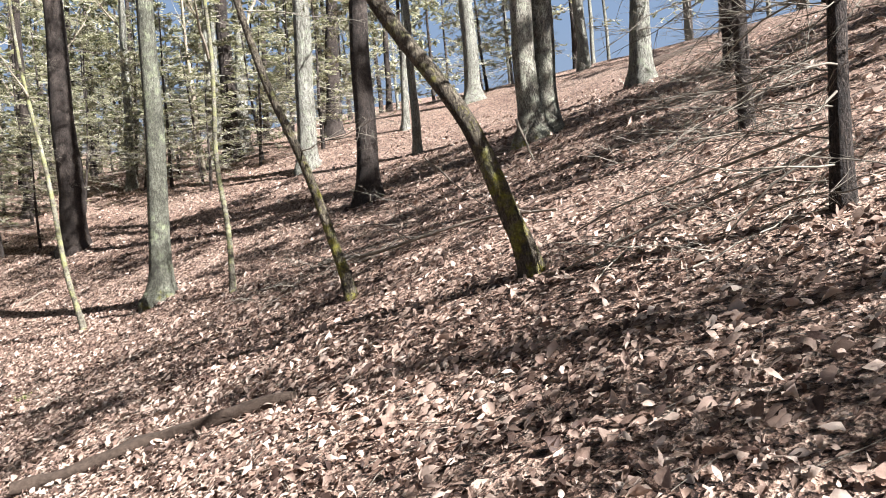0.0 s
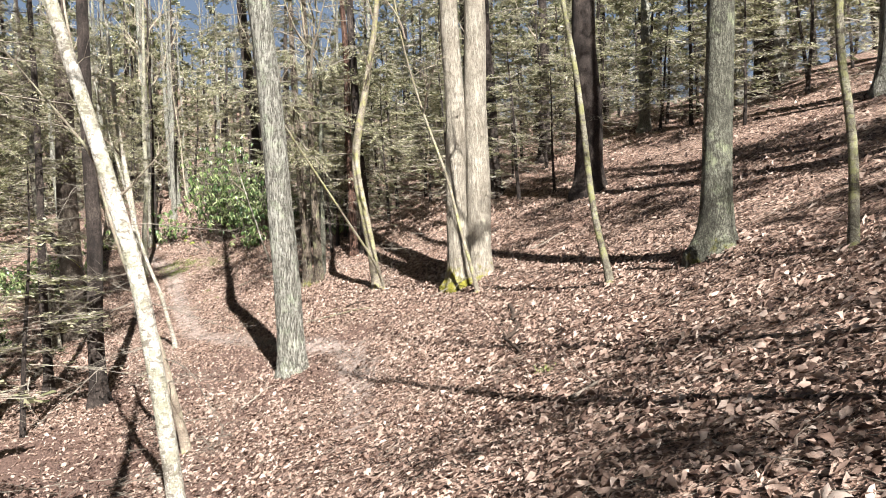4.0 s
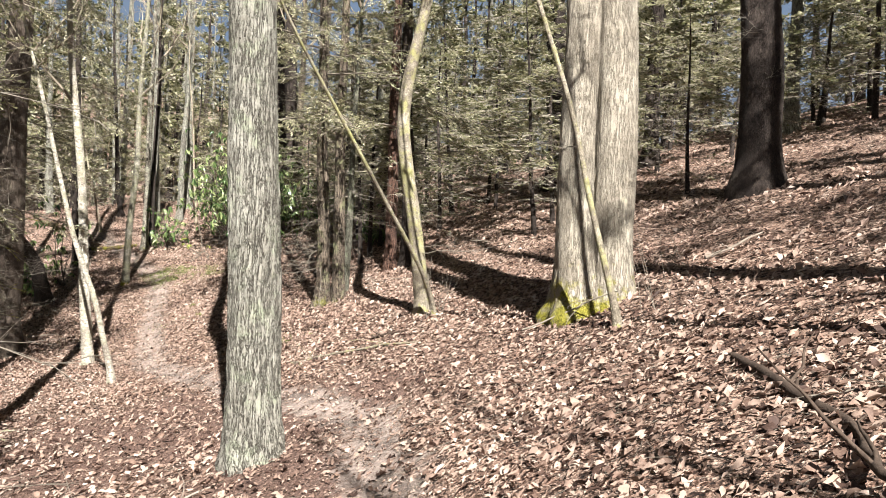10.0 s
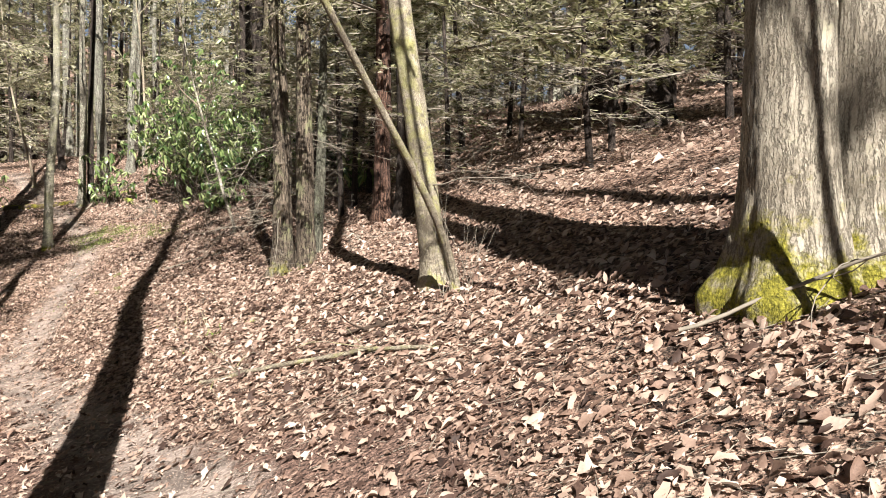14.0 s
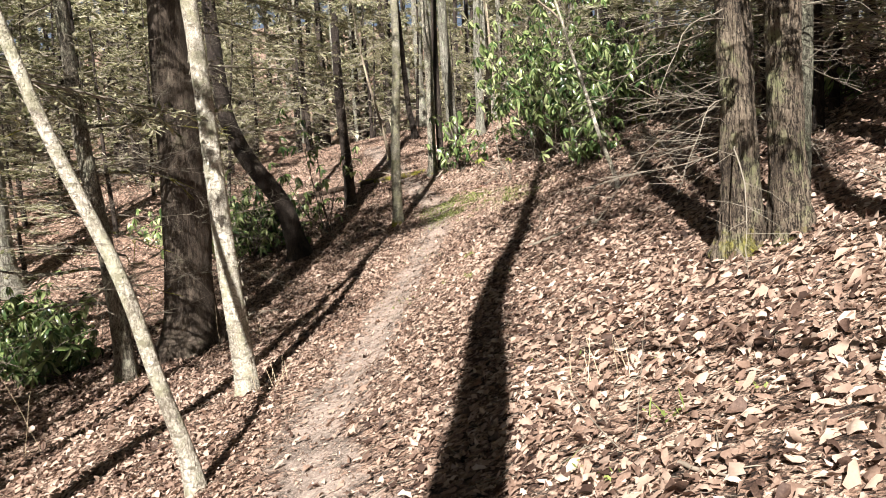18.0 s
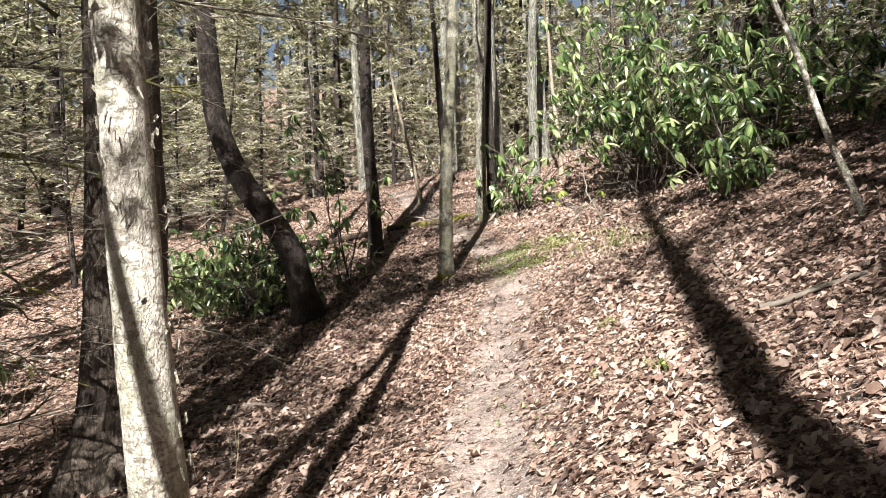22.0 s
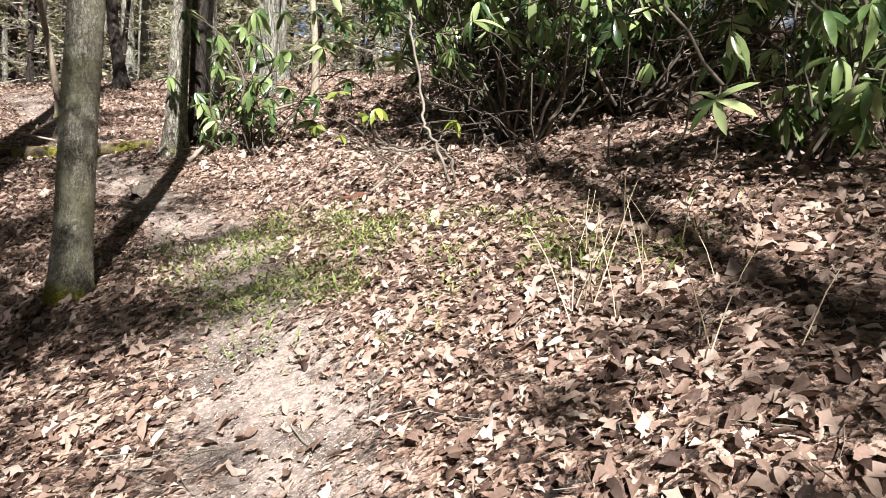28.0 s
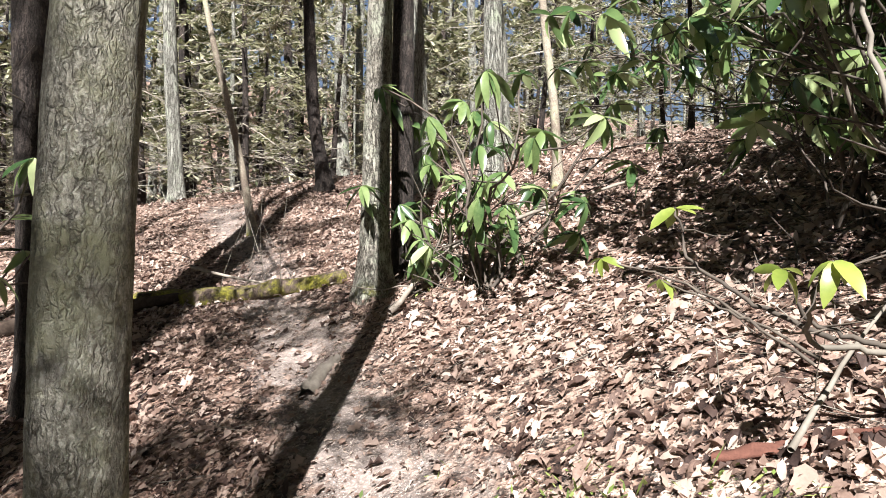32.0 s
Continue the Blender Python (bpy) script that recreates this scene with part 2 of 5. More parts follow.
M_SHAGGY = bark("shaggy_brown_bark", (0.05, 0.037, 0.027), (0.1, 0.078, 0.058), (0.165, 0.135, 0.102), (0.01, 0.007, 0.0055), 20.0, 0.09, 0.04, (0.14, 0.15, 0.075), 0.5, 0.4, 0.5, 0.0, 1.0, 0.5)
M_RED_BARK = bark("torn_reddish_bark", (0.028, 0.015, 0.011), (0.07, 0.038, 0.027), (0.15, 0.088, 0.062), (0.008, 0.005, 0.004), 16.0, 0.09, 0.035, (0.11, 0.08, 0.058), 0.6, -0.3, 0.5, 0.0, 1.0, 0.4)
M_MOSSY = bark("moss_covered_bark", (0.03, 0.024, 0.017), (0.07, 0.057, 0.041), (0.13, 0.108, 0.078), (0.014, 0.01, 0.0075), 18.0, 0.3, 0.02, (0.14, 0.14, 0.045), 0.54, 0.45, 4.5, 0.0, 0.8, 0.8)
M_SAPLING = bark("sapling_bark", (0.0697, 0.0533, 0.0394), (0.164, 0.135, 0.102), (0.262, 0.23, 0.18), (0.082, 0.0615, 0.0451), 30.0, 0.35, 0.004, (0.23, 0.238, 0.148), 0.5, 0.25, 0.4)
M_LOG = bark("rotting_log_bark", (0.03, 0.021, 0.016), (0.075, 0.053, 0.04), (0.15, 0.112, 0.085), (0.016, 0.011, 0.009), 18.0, 0.5, 0.015, (0.12, 0.12, 0.05), 0.56, 0.6, 3.0, 0.0, 0.5, 0.5)
M_TWIG = mottled("grey_twig", ((0.0, (0.06, 0.05, 0.04)), (0.5, (0.16, 0.138, 0.11)), (1.0, (0.34, 0.305, 0.25))), 8.0, 0.85, 0.002)
M_DEADWOOD = mottled("bleached_deadwood", ((0.0, (0.09, 0.07, 0.054)), (0.5, (0.21, 0.175, 0.14)), (1.0, (0.4, 0.35, 0.29))), 14.0, 0.85, 0.004)
M_ROTTEN = mottled("rotten_brown_wood", ((0.0, (0.014, 0.0095, 0.007)), (0.5, (0.045, 0.031, 0.0225)), (1.0, (0.12, 0.086, 0.064))), 22.0, 0.95, 0.016)
M_RED_ROT = mottled("red_rotten_wood", ((0.0, (0.045, 0.018, 0.012)), (0.5, (0.13, 0.055, 0.038)), (1.0, (0.26, 0.14, 0.1))), 30.0, 0.95, 0.012)
M_NEEDLE = mottled("hemlock_needles", ((0.0, (0.032, 0.04, 0.015)), (0.3, (0.12, 0.125, 0.055)), (0.6, (0.38, 0.365, 0.215)), (1.0, (0.66, 0.63, 0.48))), 3.0, 0.6, 0.0, True, 0.4, 0.45)
# Dry crown twigs, paler than the other twigs: sunlight put into their colour.
M_SUNLIT_TWIG = mottled("sunlit_dry_hemlock_twigs", ((0.0, (0.12, 0.1, 0.08)), (0.5, (0.3, 0.265, 0.215)), (1.0, (0.5, 0.455, 0.385))), 8.0, 0.85, 0.002)
M_RHODO = mottled("rhododendron_leaf", ((0.0, (0.02, 0.04, 0.016)), (0.34, (0.065, 0.12, 0.04)), (0.55, (0.2, 0.27, 0.095)), (1.0, (0.48, 0.53, 0.27))), 5.0, 0.25, 0.0, False, 1.0, 0.4)
M_RHODO_STUFF = mottled("rhododendron_leaves", ((0.0, (0.02, 0.04, 0.016)), (0.34, (0.065, 0.12, 0.04)), (0.55, (0.2, 0.27, 0.095)), (1.0, (0.48, 0.53, 0.27))), 5.0, 0.25, 0.0, True, 1.0, 0.4)
M_SPRIG = mottled("young_rhododendron_leaf", ((0.0, (0.07, 0.11, 0.02)), (0.4, (0.2, 0.25, 0.045)), (0.7, (0.36, 0.4, 0.09)), (1.0, (0.52, 0.52, 0.16))), 5.0, 0.3, 0.0, False, 0.8, 0.4)
M_STEM = mottled("rhododendron_stem", ((0.0, (0.03, 0.024, 0.02)), (0.5, (0.085, 0.068, 0.053)), (1.0, (0.24, 0.2, 0.155))), 9.0, 0.85, 0.003)
M_GREEN = mottled("ground_cover_green", ((0.0, (0.07, 0.1, 0.025)), (0.5, (0.16, 0.21, 0.05)), (1.0, (0.34, 0.37, 0.12))), 6.0, 0.6, 0.0, True, 0.3, 0.3)
M_STRAW = mottled("dry_stalk", ((0.0, (0.24, 0.17, 0.1)), (0.5, (0.46, 0.37, 0.25)), (1.0, (0.66, 0.57, 0.43))), 10.0, 0.8, 0.0, True)


def litter_ground():
    """Leaf litter seen from afar, thinning to bare trodden soil along the trail."""
    m, nt, b = material("leaf_litter_ground", 0.9)
    vec = coords(nt)
    wob = node(nt, "ShaderNodeTexNoise", Scale=22.0, Detail=4.0)
    nt.links.new(vec, wob.inputs["Vector"])
    bent = nt.nodes.new("ShaderNodeVectorMath")
    bent.operation = "MULTIPLY_ADD"
    bent.inputs[1].default_value = (0.05, 0.05, 0.05)
    nt.links.new(wob.outputs["Color"], bent.inputs[0])
    nt.links.new(vec, bent.inputs[2])
    big = voronoi(nt, bent.outputs[0], 15.0, "F1")
    small = voronoi(nt, bent.outputs[0], 34.0, "F1")
    pick = nt.nodes.new("ShaderNodeSeparateColor")
    nt.links.new(big.outputs["Color"], pick.inputs[0])
    pick2 = nt.nodes.new("ShaderNodeSeparateColor")
    nt.links.new(small.outputs["Color"], pick2.inputs[0])
    tone = maths(nt, "MULTIPLY_ADD", pick.outputs[0], 0.62, maths(nt, "MULTIPLY", pick2.outputs[1], 0.36))
    leaves = ramp(nt, tone, LEAF_TONES)
    # Noise paints shade and dark humus between the leaves into the colour.
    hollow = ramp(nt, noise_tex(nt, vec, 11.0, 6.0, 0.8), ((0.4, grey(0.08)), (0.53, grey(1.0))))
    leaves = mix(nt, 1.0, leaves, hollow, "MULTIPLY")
    drift = ramp(nt, noise_tex(nt, vec, 0.35, 3.0, 0.6), ((0.35, (0.86, 0.78, 0.74)), (0.65, (1.0, 0.97, 0.94))))
    leaves = mix(nt, 1.0, leaves, drift, "MULTIPLY")
    soil = ramp(nt, noise_tex(nt, vec, 26.0, 6.0, 0.75), ((0.3, (0.11, 0.086, 0.072)), (0.5, (0.25, 0.2, 0.172)), (0.68, (0.4, 0.335, 0.295))))
    damp = ramp(nt, noise_tex(nt, vec, 1.7, 5.0, 0.65), ((0.42, grey(0.42)), (0.56, grey(1.0))))
    soil = mix(nt, 1.0, soil, damp, "MULTIPLY")
    chips = ramp(nt, noise_tex(nt, vec, 75.0, 3.0, 0.6), ((0.56, grey(0.0)), (0.62, grey(0.8))))
    soil = mix(nt, chips, soil, (0.46, 0.385, 0.33))
    wear = nt.nodes.new("ShaderNodeAttribute")
    wear.attribute_name = "trodden"
    rag = maths(nt, "MULTIPLY_ADD", noise_tex(nt, vec, 3.5, 5.0, 0.7), 1.6, maths(nt, "ADD", wear.outputs["Fac"], -1.3))
    where = ramp(nt, rag, ((0.02, grey(0.0)), (0.35, grey(0.9))))
    needles = ramp(nt, noise_tex(nt, vec, 60.0, 5.0, 0.8), ((0.35, (0.03, 0.017, 0.013)), (0.5, (0.11, 0.066, 0.051)), (0.64, (0.26, 0.168, 0.135))))
    fallen_needles = nt.nodes.new("ShaderNodeAttribute")
    fallen_needles.attribute_name = "duff"
    leaves = mix(nt, ramp(nt, fallen_needles.outputs["Fac"], ((0.1, grey(0.0)), (0.6, grey(0.9)))), leaves, needles)
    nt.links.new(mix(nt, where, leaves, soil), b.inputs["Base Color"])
    h = maths(nt, "MULTIPLY_ADD", small.outputs["Distance"], 0.8, maths(nt, "MULTIPLY", big.outputs["Distance"], 1.0))
    h = maths(nt, "MULTIPLY_ADD", maths(nt, "MULTIPLY", h, maths(nt, "SUBTRACT", 1.0, where)), 1.0, maths(nt, "MULTIPLY", noise_tex(nt, vec, 40.0, 5.0, 0.7), 0.35))
    bump(nt, b, h, 1.0, 0.03)
    return m


M_GROUND = litter_ground()

# ---- terrain ----
PLANE = (1.9029, 0.1343, 0.1851)
RELIEF = (
    (0.51, 0.37, 0.07, -0.06, -0.25, -0.25, 0.14, -0.07, -0.26, 0.43),
    (1.11, 0.7, -0.12, -0.4, -0.74, -0.69, -0.05, -0.36, -0.58, 0.39),
    (1.1, 0.41, -0.63, -0.75, -0.68, -0.81, -0.79, -0.64, -0.47, 0.33),
    (0.71, 0.16, -0.47, -0.53, -0.51, -0.8, -1.24, -0.37, -0.26, 0.18),
    (0.5, 0.19, -0.44, -0.78, -1.22, -0.88, -0.77, -0.25, -0.45, 0.29),
    (0.62, 0.48, -0.63, -0.5, -0.33, -0.36, -0.3, -0.3, -0.57, 0.32),
    (0.62, 0.89, 0.22, 0.12, -0.08, -0.63, -0.41, -0.15, -0.31, 0.17),
)
GRID_X, GRID_Y, SPREAD = np.arange(-52.0, 15.0, 7.0), np.arange(-8.0, 37.0, 6.5), 6.5
TRAIL = ((0.0, 0.0), (-2.8, 4.2), (-4.8, 5.8), (-8.1, 9.5), (-10.0, 11.4), (-12.0, 13.5), (-14.0, 15.2), (-16.6, 15.9), (-19.2, 16.4), (-22.4, 17.0), (-25.0, 18.3), (-28.3, 20.1), (-30.6, 21.4), (-33.2, 22.8), (-36.5, 23.4), (-39.5, 23.9), (-44.0, 24.4))


def soft_limit(v, low, high, give):
    """v as it is between low and high, levelling out beyond them."""
    v = np.where(v > high, high + give * np.tanh((v - high) / give), v)
    return np.where(v < low, low - give * np.tanh((low - v) / give), v)


def value_noise(p, seed=0):
    """Smooth lattice noise from 0 to 1 at an array of points (n, 3)."""
    p = np.asarray(p, float)
    i = np.floor(p).astype(np.int64)
    f = p - i
    f = f * f * (3 - 2 * f)
    total = np.zeros(len(p))
    for dx in (0, 1):
        for dy in (0, 1):
            for dz in (0, 1):
                h = (i[:, 0] + dx) * 374761393 + (i[:, 1] + dy) * 668265263 + (i[:, 2] + dz) * 2147483647 + seed * 144665
                h = (h ^ (h >> 13)) * 1274126177
                h = ((h ^ (h >> 16)) & 0xFFFF) / 65535.0
                total += h * np.where(dx, f[:, 0], 1 - f[:, 0]) * np.where(dy, f[:, 1], 1 - f[:, 1]) * np.where(dz, f[:, 2], 1 - f[:, 2])
    return total


def ground_height(x, y, fine=True):
    x, y = np.atleast_1d(np.asarray(x, float)), np.atleast_1d(np.asarray(y, float))
    cx, cy = soft_limit(x, -56.0, 20.0, 8.0), soft_limit(y, -14.0, 38.0, 6.0)
    z = PLANE[0] + PLANE[1] * cx + PLANE[2] * cy
    for row, gy in zip(RELIEF, GRID_Y):
        for c, gx in zip(row, GRID_X):
            z = z + c * np.exp(-((cx - gx) ** 2 + (cy - gy) ** 2) / (2 * SPREAD * SPREAD))
    across = np.logaddexp(0, (-0.86 * x - 0.5 * y - 30.5) / 3.0) * 3.0
    z = z + 11.0 * np.tanh(across * 0.24 / 11.0)
    out_x, out_y = x + 20.0, y - 17.0
    away = np.hypot(out_x, out_y) + 1e-6
    side = np.clip(0.75 + (-0.9 * out_x + 0.35 * out_y) / away, 0, 1)
    z = z + 34.0 * np.tanh(side * np.logaddexp(0, (away - 50.0) / 5.0) * 5.0 * 0.3 / 34.0)
    if fine:
        p = np.stack([x, y, np.zeros_like(x)], 1)
        z = z + (value_noise(p * 0.9, 3) - 0.5) * 0.10 + (value_noise(p * 3.1, 5) - 0.5) * 0.012
        z = z - 0.05 * np.exp(-(trail_distance(x, y) / 0.35) ** 2)
    return z


def ground_at(x, y):
    return float(ground_height(x, y)[0])


def trail_distance(x, y):
    best = np.full(np.shape(x), 1e9)
    for (ax, ay), (bx, by) in zip(TRAIL, TRAIL[1:]):
        dx, dy = bx - ax, by - ay
        k = np.clip(((x - ax) * dx + (y - ay) * dy) / (dx * dx + dy * dy), 0, 1)
        best = np.minimum(best, np.hypot(x - ax - k * dx, y - ay - k * dy))
    return best


def duff(x, y):
    """How far fallen needles and fine debris take over from broad leaves, below the trail in the first half of the walk."""
    side = np.full(np.shape(x), 1e9)
    below = np.zeros(np.shape(x))
    for (ax, ay), (bx, by) in zip(TRAIL, TRAIL[1:]):
        dx, dy = bx - ax, by - ay
        k = np.clip(((x - ax) * dx + (y - ay) * dy) / (dx * dx + dy * dy), 0, 1)
        d = np.hypot(x - ax - k * dx, y - ay - k * dy)
        cross = (dx * (y - ay) - dy * (x - ax)) / math.hypot(dx, dy)
        below = np.where(d < side, cross, below)
        side = np.minimum(side, d)
    patchy = value_noise(np.stack([x * 0.6, y * 0.6, 0 * x], 1), 17) * 1.6 - 0.3
    return np.clip(below / 1.5 + 0.4, 0, 1) * np.clip((-x - 3) / 4, 0, 1) * np.clip((x + 24) / 5, 0, 1) * np.clip(patchy, 0.2, 1) + 0.8 * np.exp(-((x + 15.0) ** 2 + (y - 15.6) ** 2) / 2.2)


class Pieces:
    """Collects vertices and faces of one mesh."""

    def __init__(self):
        self.v, self.f, self.n = [], [], 0

    def add(self, verts, faces):
        self.v.append(np.asarray(verts, float))
        self.f.append(np.asarray(faces, np.int64) + self.n)
        self.n += len(verts)

    def turned(self, m, other):
        """Adds another collection's pieces, moved by the matrix m."""
        m = np.array(m)
        v = np.concatenate(other.v) @ m[:3, :3].T + m[:3, 3]
        at = self.n
        self.v.append(v)
        self.f.extend(f + at for f in other.f)
        self.n += len(v)

    def mesh(self, name, mat, smooth=True):
        me = bpy.data.meshes.new(name)
        if not self.v:
            return me
        v = np.concatenate(self.v)
        corners = np.concatenate([f.ravel() for f in self.f])
        sizes = np.concatenate([np.full(len(f), f.shape[1]) for f in self.f])
        me.vertices.add(len(v))
        me.vertices.foreach_set("co", v.ravel())
        me.loops.add(len(corners))
        me.loops.foreach_set("vertex_index", corners.astype(np.int32))
        me.polygons.add(len(sizes))
        me.polygons.foreach_set("loop_start", np.concatenate([[0], np.cumsum(sizes)[:-1]]).astype(np.int32))
        me.polygons.foreach_set("use_smooth", np.full(len(sizes), smooth))
        me.materials.append(mat)
        me.update()
        me.validate()
        return me

    def tube(self, pts, radii, sides=6, wobble=None):
        pts, radii = np.asarray(pts, float), np.asarray(radii, float)
        n = len(pts)
        tan = np.gradient(pts, axis=0)
        tan /= np.linalg.norm(tan, axis=1)[:, None] + 1e-9
        ref = np.array([1.0, 0.02, 0.0]) if abs(tan[:, 2]).mean() > 0.6 else np.array([0.02, 0.01, 1.0])
        a = np.cross(tan, ref)
        a /= np.linalg.norm(a, axis=1)[:, None] + 1e-9
        b = np.cross(tan, a)
        ang = np.linspace(0, 2 * np.pi, sides, endpoint=False)
        rr = np.repeat(radii[:, None], sides, 1)
        if wobble is not None:
            rr = rr * wobble(ang, pts)
        ring = a[:, None, :] * np.cos(ang)[None, :, None] + b[:, None, :] * np.sin(ang)[None, :, None]
        v = (pts[:, None, :] + ring * rr[:, :, None]).reshape(-1, 3)
        i, j = np.meshgrid(np.arange(n - 1), np.arange(sides), indexing="ij")
        k = (j + 1) % sides
        f = np.stack([i * sides + j, i * sides + k, (i + 1) * sides + k, (i + 1) * sides + j], -1).reshape(-1, 4)
        self.add(v, f)
        if sides < 5:
            return
        top = np.vstack([v[-sides:], pts[-1]])
        self.add(top, np.stack([np.arange(sides), (np.arange(sides) + 1) % sides, np.full(sides, sides)], 1))


def part(name, mesh, parent, label="", m=None):
    ob = new(name, mesh)
    ob.parent = parent
    if m is not None:
        ob.matrix_basis = m
    return tagged(ob, label)


def thing(name, m, label, category, group=""):
    ob = new(name)
    ob.empty_display_size = 0.2
    ob.matrix_basis = m
    return tagged(ob, label, category, group)


STEP = 0.33
CORE_X, CORE_Y = np.arange(-54, 16.01, STEP), np.arange(-10, 38.01, STEP)
CORE_Z = ground_height(*(g.ravel() for g in np.meshgrid(CORE_X, CORE_Y))).reshape(len(CORE_Y), len(CORE_X))


def surface(x, y):
    """Height of the ground's own mesh, for what lies flat on it."""
    u = np.clip((x - CORE_X[0]) / STEP, 0, len(CORE_X) - 1.001)
    v = np.clip((y - CORE_Y[0]) / STEP, 0, len(CORE_Y) - 1.001)
    i, j = u.astype(int), v.astype(int)
    u, v = u - i, v - j
    return (CORE_Z[j, i] * (1 - u) + CORE_Z[j, i + 1] * u) * (1 - v) + (CORE_Z[j + 1, i] * (1 - u) + CORE_Z[j + 1, i + 1] * u) * v


def make_ground():
    core_x, core_y = CORE_X, CORE_Y
    far = np.array([1.5, 3.5, 6, 10, 16, 25, 40, 65, 110, 200, 400, 900, 2000])
    xs = np.concatenate([core_x[0] - far[::-1], core_x, core_x[-1] + far])
    ys = np.concatenate([core_y[0] - far[::-1], core_y, core_y[-1] + far])
    gx, gy = np.meshgrid(xs, ys)
    x, y = gx.ravel(), gy.ravel()
    z = ground_height(x, y)
    d = trail_distance(x, y)
    p = Pieces()
    w, h = len(xs), len(ys)
    i, j = np.meshgrid(np.arange(h - 1), np.arange(w - 1), indexing="ij")
    f = np.stack([i * w + j, i * w + j + 1, (i + 1) * w + j + 1, (i + 1) * w + j], -1).reshape(-1, 4)
    p.add(np.stack([x, y, z], 1), f)
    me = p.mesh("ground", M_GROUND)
    layer = me.attributes.new("trodden", "FLOAT", "POINT")
    layer.data.foreach_set("value", (np.exp(-(d / 0.55) ** 2) * np.clip((-x - 4) / 8, 0, 1)).astype(np.float32))
    cover = me.attributes.new("duff", "FLOAT", "POINT")
    cover.data.foreach_set("value", duff(x, y).astype(np.float32))
    return tagged(new("ground", me), "sloping forest floor of dry brown leaf litter with a worn trail", "ground", kind="structure")


ground = make_ground()


def distant_sky():
    """Pale sky low over the far ridges, a ring far outside the wood."""
    m = bpy.data.materials.new("pale_haze")
    m.use_nodes = True
    nt = m.node_tree
    nt.nodes.remove(nt.nodes["Principled BSDF"])
    e = nt.nodes.new("ShaderNodeEmission")
    tc = nt.nodes.new("ShaderNodeTexCoord")
    parts = nt.nodes.new("ShaderNodeSeparateXYZ")
    nt.links.new(tc.outputs["Object"], parts.inputs[0])
    up = maths(nt, "MULTIPLY", parts.outputs[2], 1 / 320.0)
    nt.links.new(ramp(nt, up, ((0.0, (0.6, 0.67, 0.76)), (0.4, (0.46, 0.6, 0.82)), (1.0, (0.34, 0.5, 0.78)))), e.inputs[0])
    e.inputs[1].default_value = 0.14
    nt.links.new(e.outputs[0], nt.nodes["Material Output"].inputs[0])
    p = Pieces()
    n = 64
    a = np.linspace(0, 2 * np.pi, n, endpoint=False)
    v = np.concatenate([np.stack([-20 + 450 * np.cos(a), 17 + 450 * np.sin(a), np.full(n, z)], 1) for z in (-60.0, 320.0)])
    p.add(v, [(i, (i + 1) % n, n + (i + 1) % n, n + i) for i in range(n)])
    tagged(new("backdrop", p.mesh("backdrop", m)), "pale blue hazy sky over the far ridges", "sky", kind="structure")


distant_sky()

# ---- trees ----
rng = np.random.default_rng(7)


def smooth_path(offsets, height):
    """Trunk centre line through the given offsets, going on upright above the last one."""
    way = [(0, 0, -0.35), (0, 0, 0), *offsets]
    a, b = np.array(way[-2], float), np.array(way[-1], float)
    slope = (b - a)[:2] / max(b[2] - a[2], 0.2)
    for k in (1.5, 4.0, 9.0, 16.0, 26.0):
        if b[2] + k < height:
            way.append((*(b[:2] + slope * k * 0.75), b[2] + k))
    e = np.array(way[-1], float)
    way.append((*(e[:2] + slope * (height - e[2]) * 0.5), height))
    way = np.array(way)
    z = way[:, 2]
    return lambda h: np.stack([np.interp(h, z, way[:, 0]), np.interp(h, z, way[:, 1]), np.asarray(h, float)], -1)


def softened(line, h, width=0.35):
    k = np.linspace(-1, 1, 5) * width
    return np.mean([line(np.asarray(h, float) + q) for q in k], axis=0) * np.array([1, 1, 0]) + np.stack([np.zeros_like(h), np.zeros_like(h), h], -1)


def trunk_mesh(name, line, r, height, mat, sides=14, flare=0.7, lobes=5, furrow=0.0, seed=0, sway=0.03):
    low = np.arange(-0.35, min(4.5, height), 0.07 if furrow else 0.22 if sides > 10 else 0.6)
    high = np.linspace(low[-1] + 0.3, height, 14)
    h = np.concatenate([low, high])
    pts = softened(line, h)
    pts[:, 0] += sway * np.sin(h * 1.3 + seed) * np.clip(h / 2, 0, 1)
    pts[:, 1] += sway * np.cos(h * 0.9 + seed * 2.1) * np.clip(h / 2, 0, 1)
    up = np.clip(h, 0, None)
    radii = r * (1 - 0.82 * np.clip(up / height, 0, 1) ** 1.1) + r * flare * np.exp(-up / (0.18 + r * 0.55))

    def wobble(ang, p):
        hh = np.clip(p[:, 2], 0, None)[:, None]
        out = 1 + 0.22 * flare * np.cos(lobes * ang[None, :] + seed + 0.6 * np.sin(2 * ang[None, :] + seed)) * np.exp(-hh / (0.2 + r * 0.6))
        cyl = np.stack([np.broadcast_to(np.cos(ang) * r * 1.0, (len(p), len(ang))), np.broadcast_to(np.sin(ang) * r, (len(p), len(ang))), np.broadcast_to(p[:, 2:3], (len(p), len(ang)))], -1).reshape(-1, 3)
        out = out + (value_noise(cyl * np.array([3, 3, 0.9]) + 20, seed) - 0.5).reshape(out.shape) * 0.12
        if furrow:
            n = np.abs(value_noise(cyl * np.array([16, 16, 3.6]) + 50, seed + 1) - 0.5).reshape(out.shape) * 2
            n2 = np.abs(value_noise(cyl * np.array([34, 34, 9.0]) + 90, seed + 2) - 0.5).reshape(out.shape) * 2
            out = out + furrow / r * (np.clip(n * 2.2, 0, 1) + 0.5 * np.clip(n2 * 2, 0, 1) - 0.9)
        return out

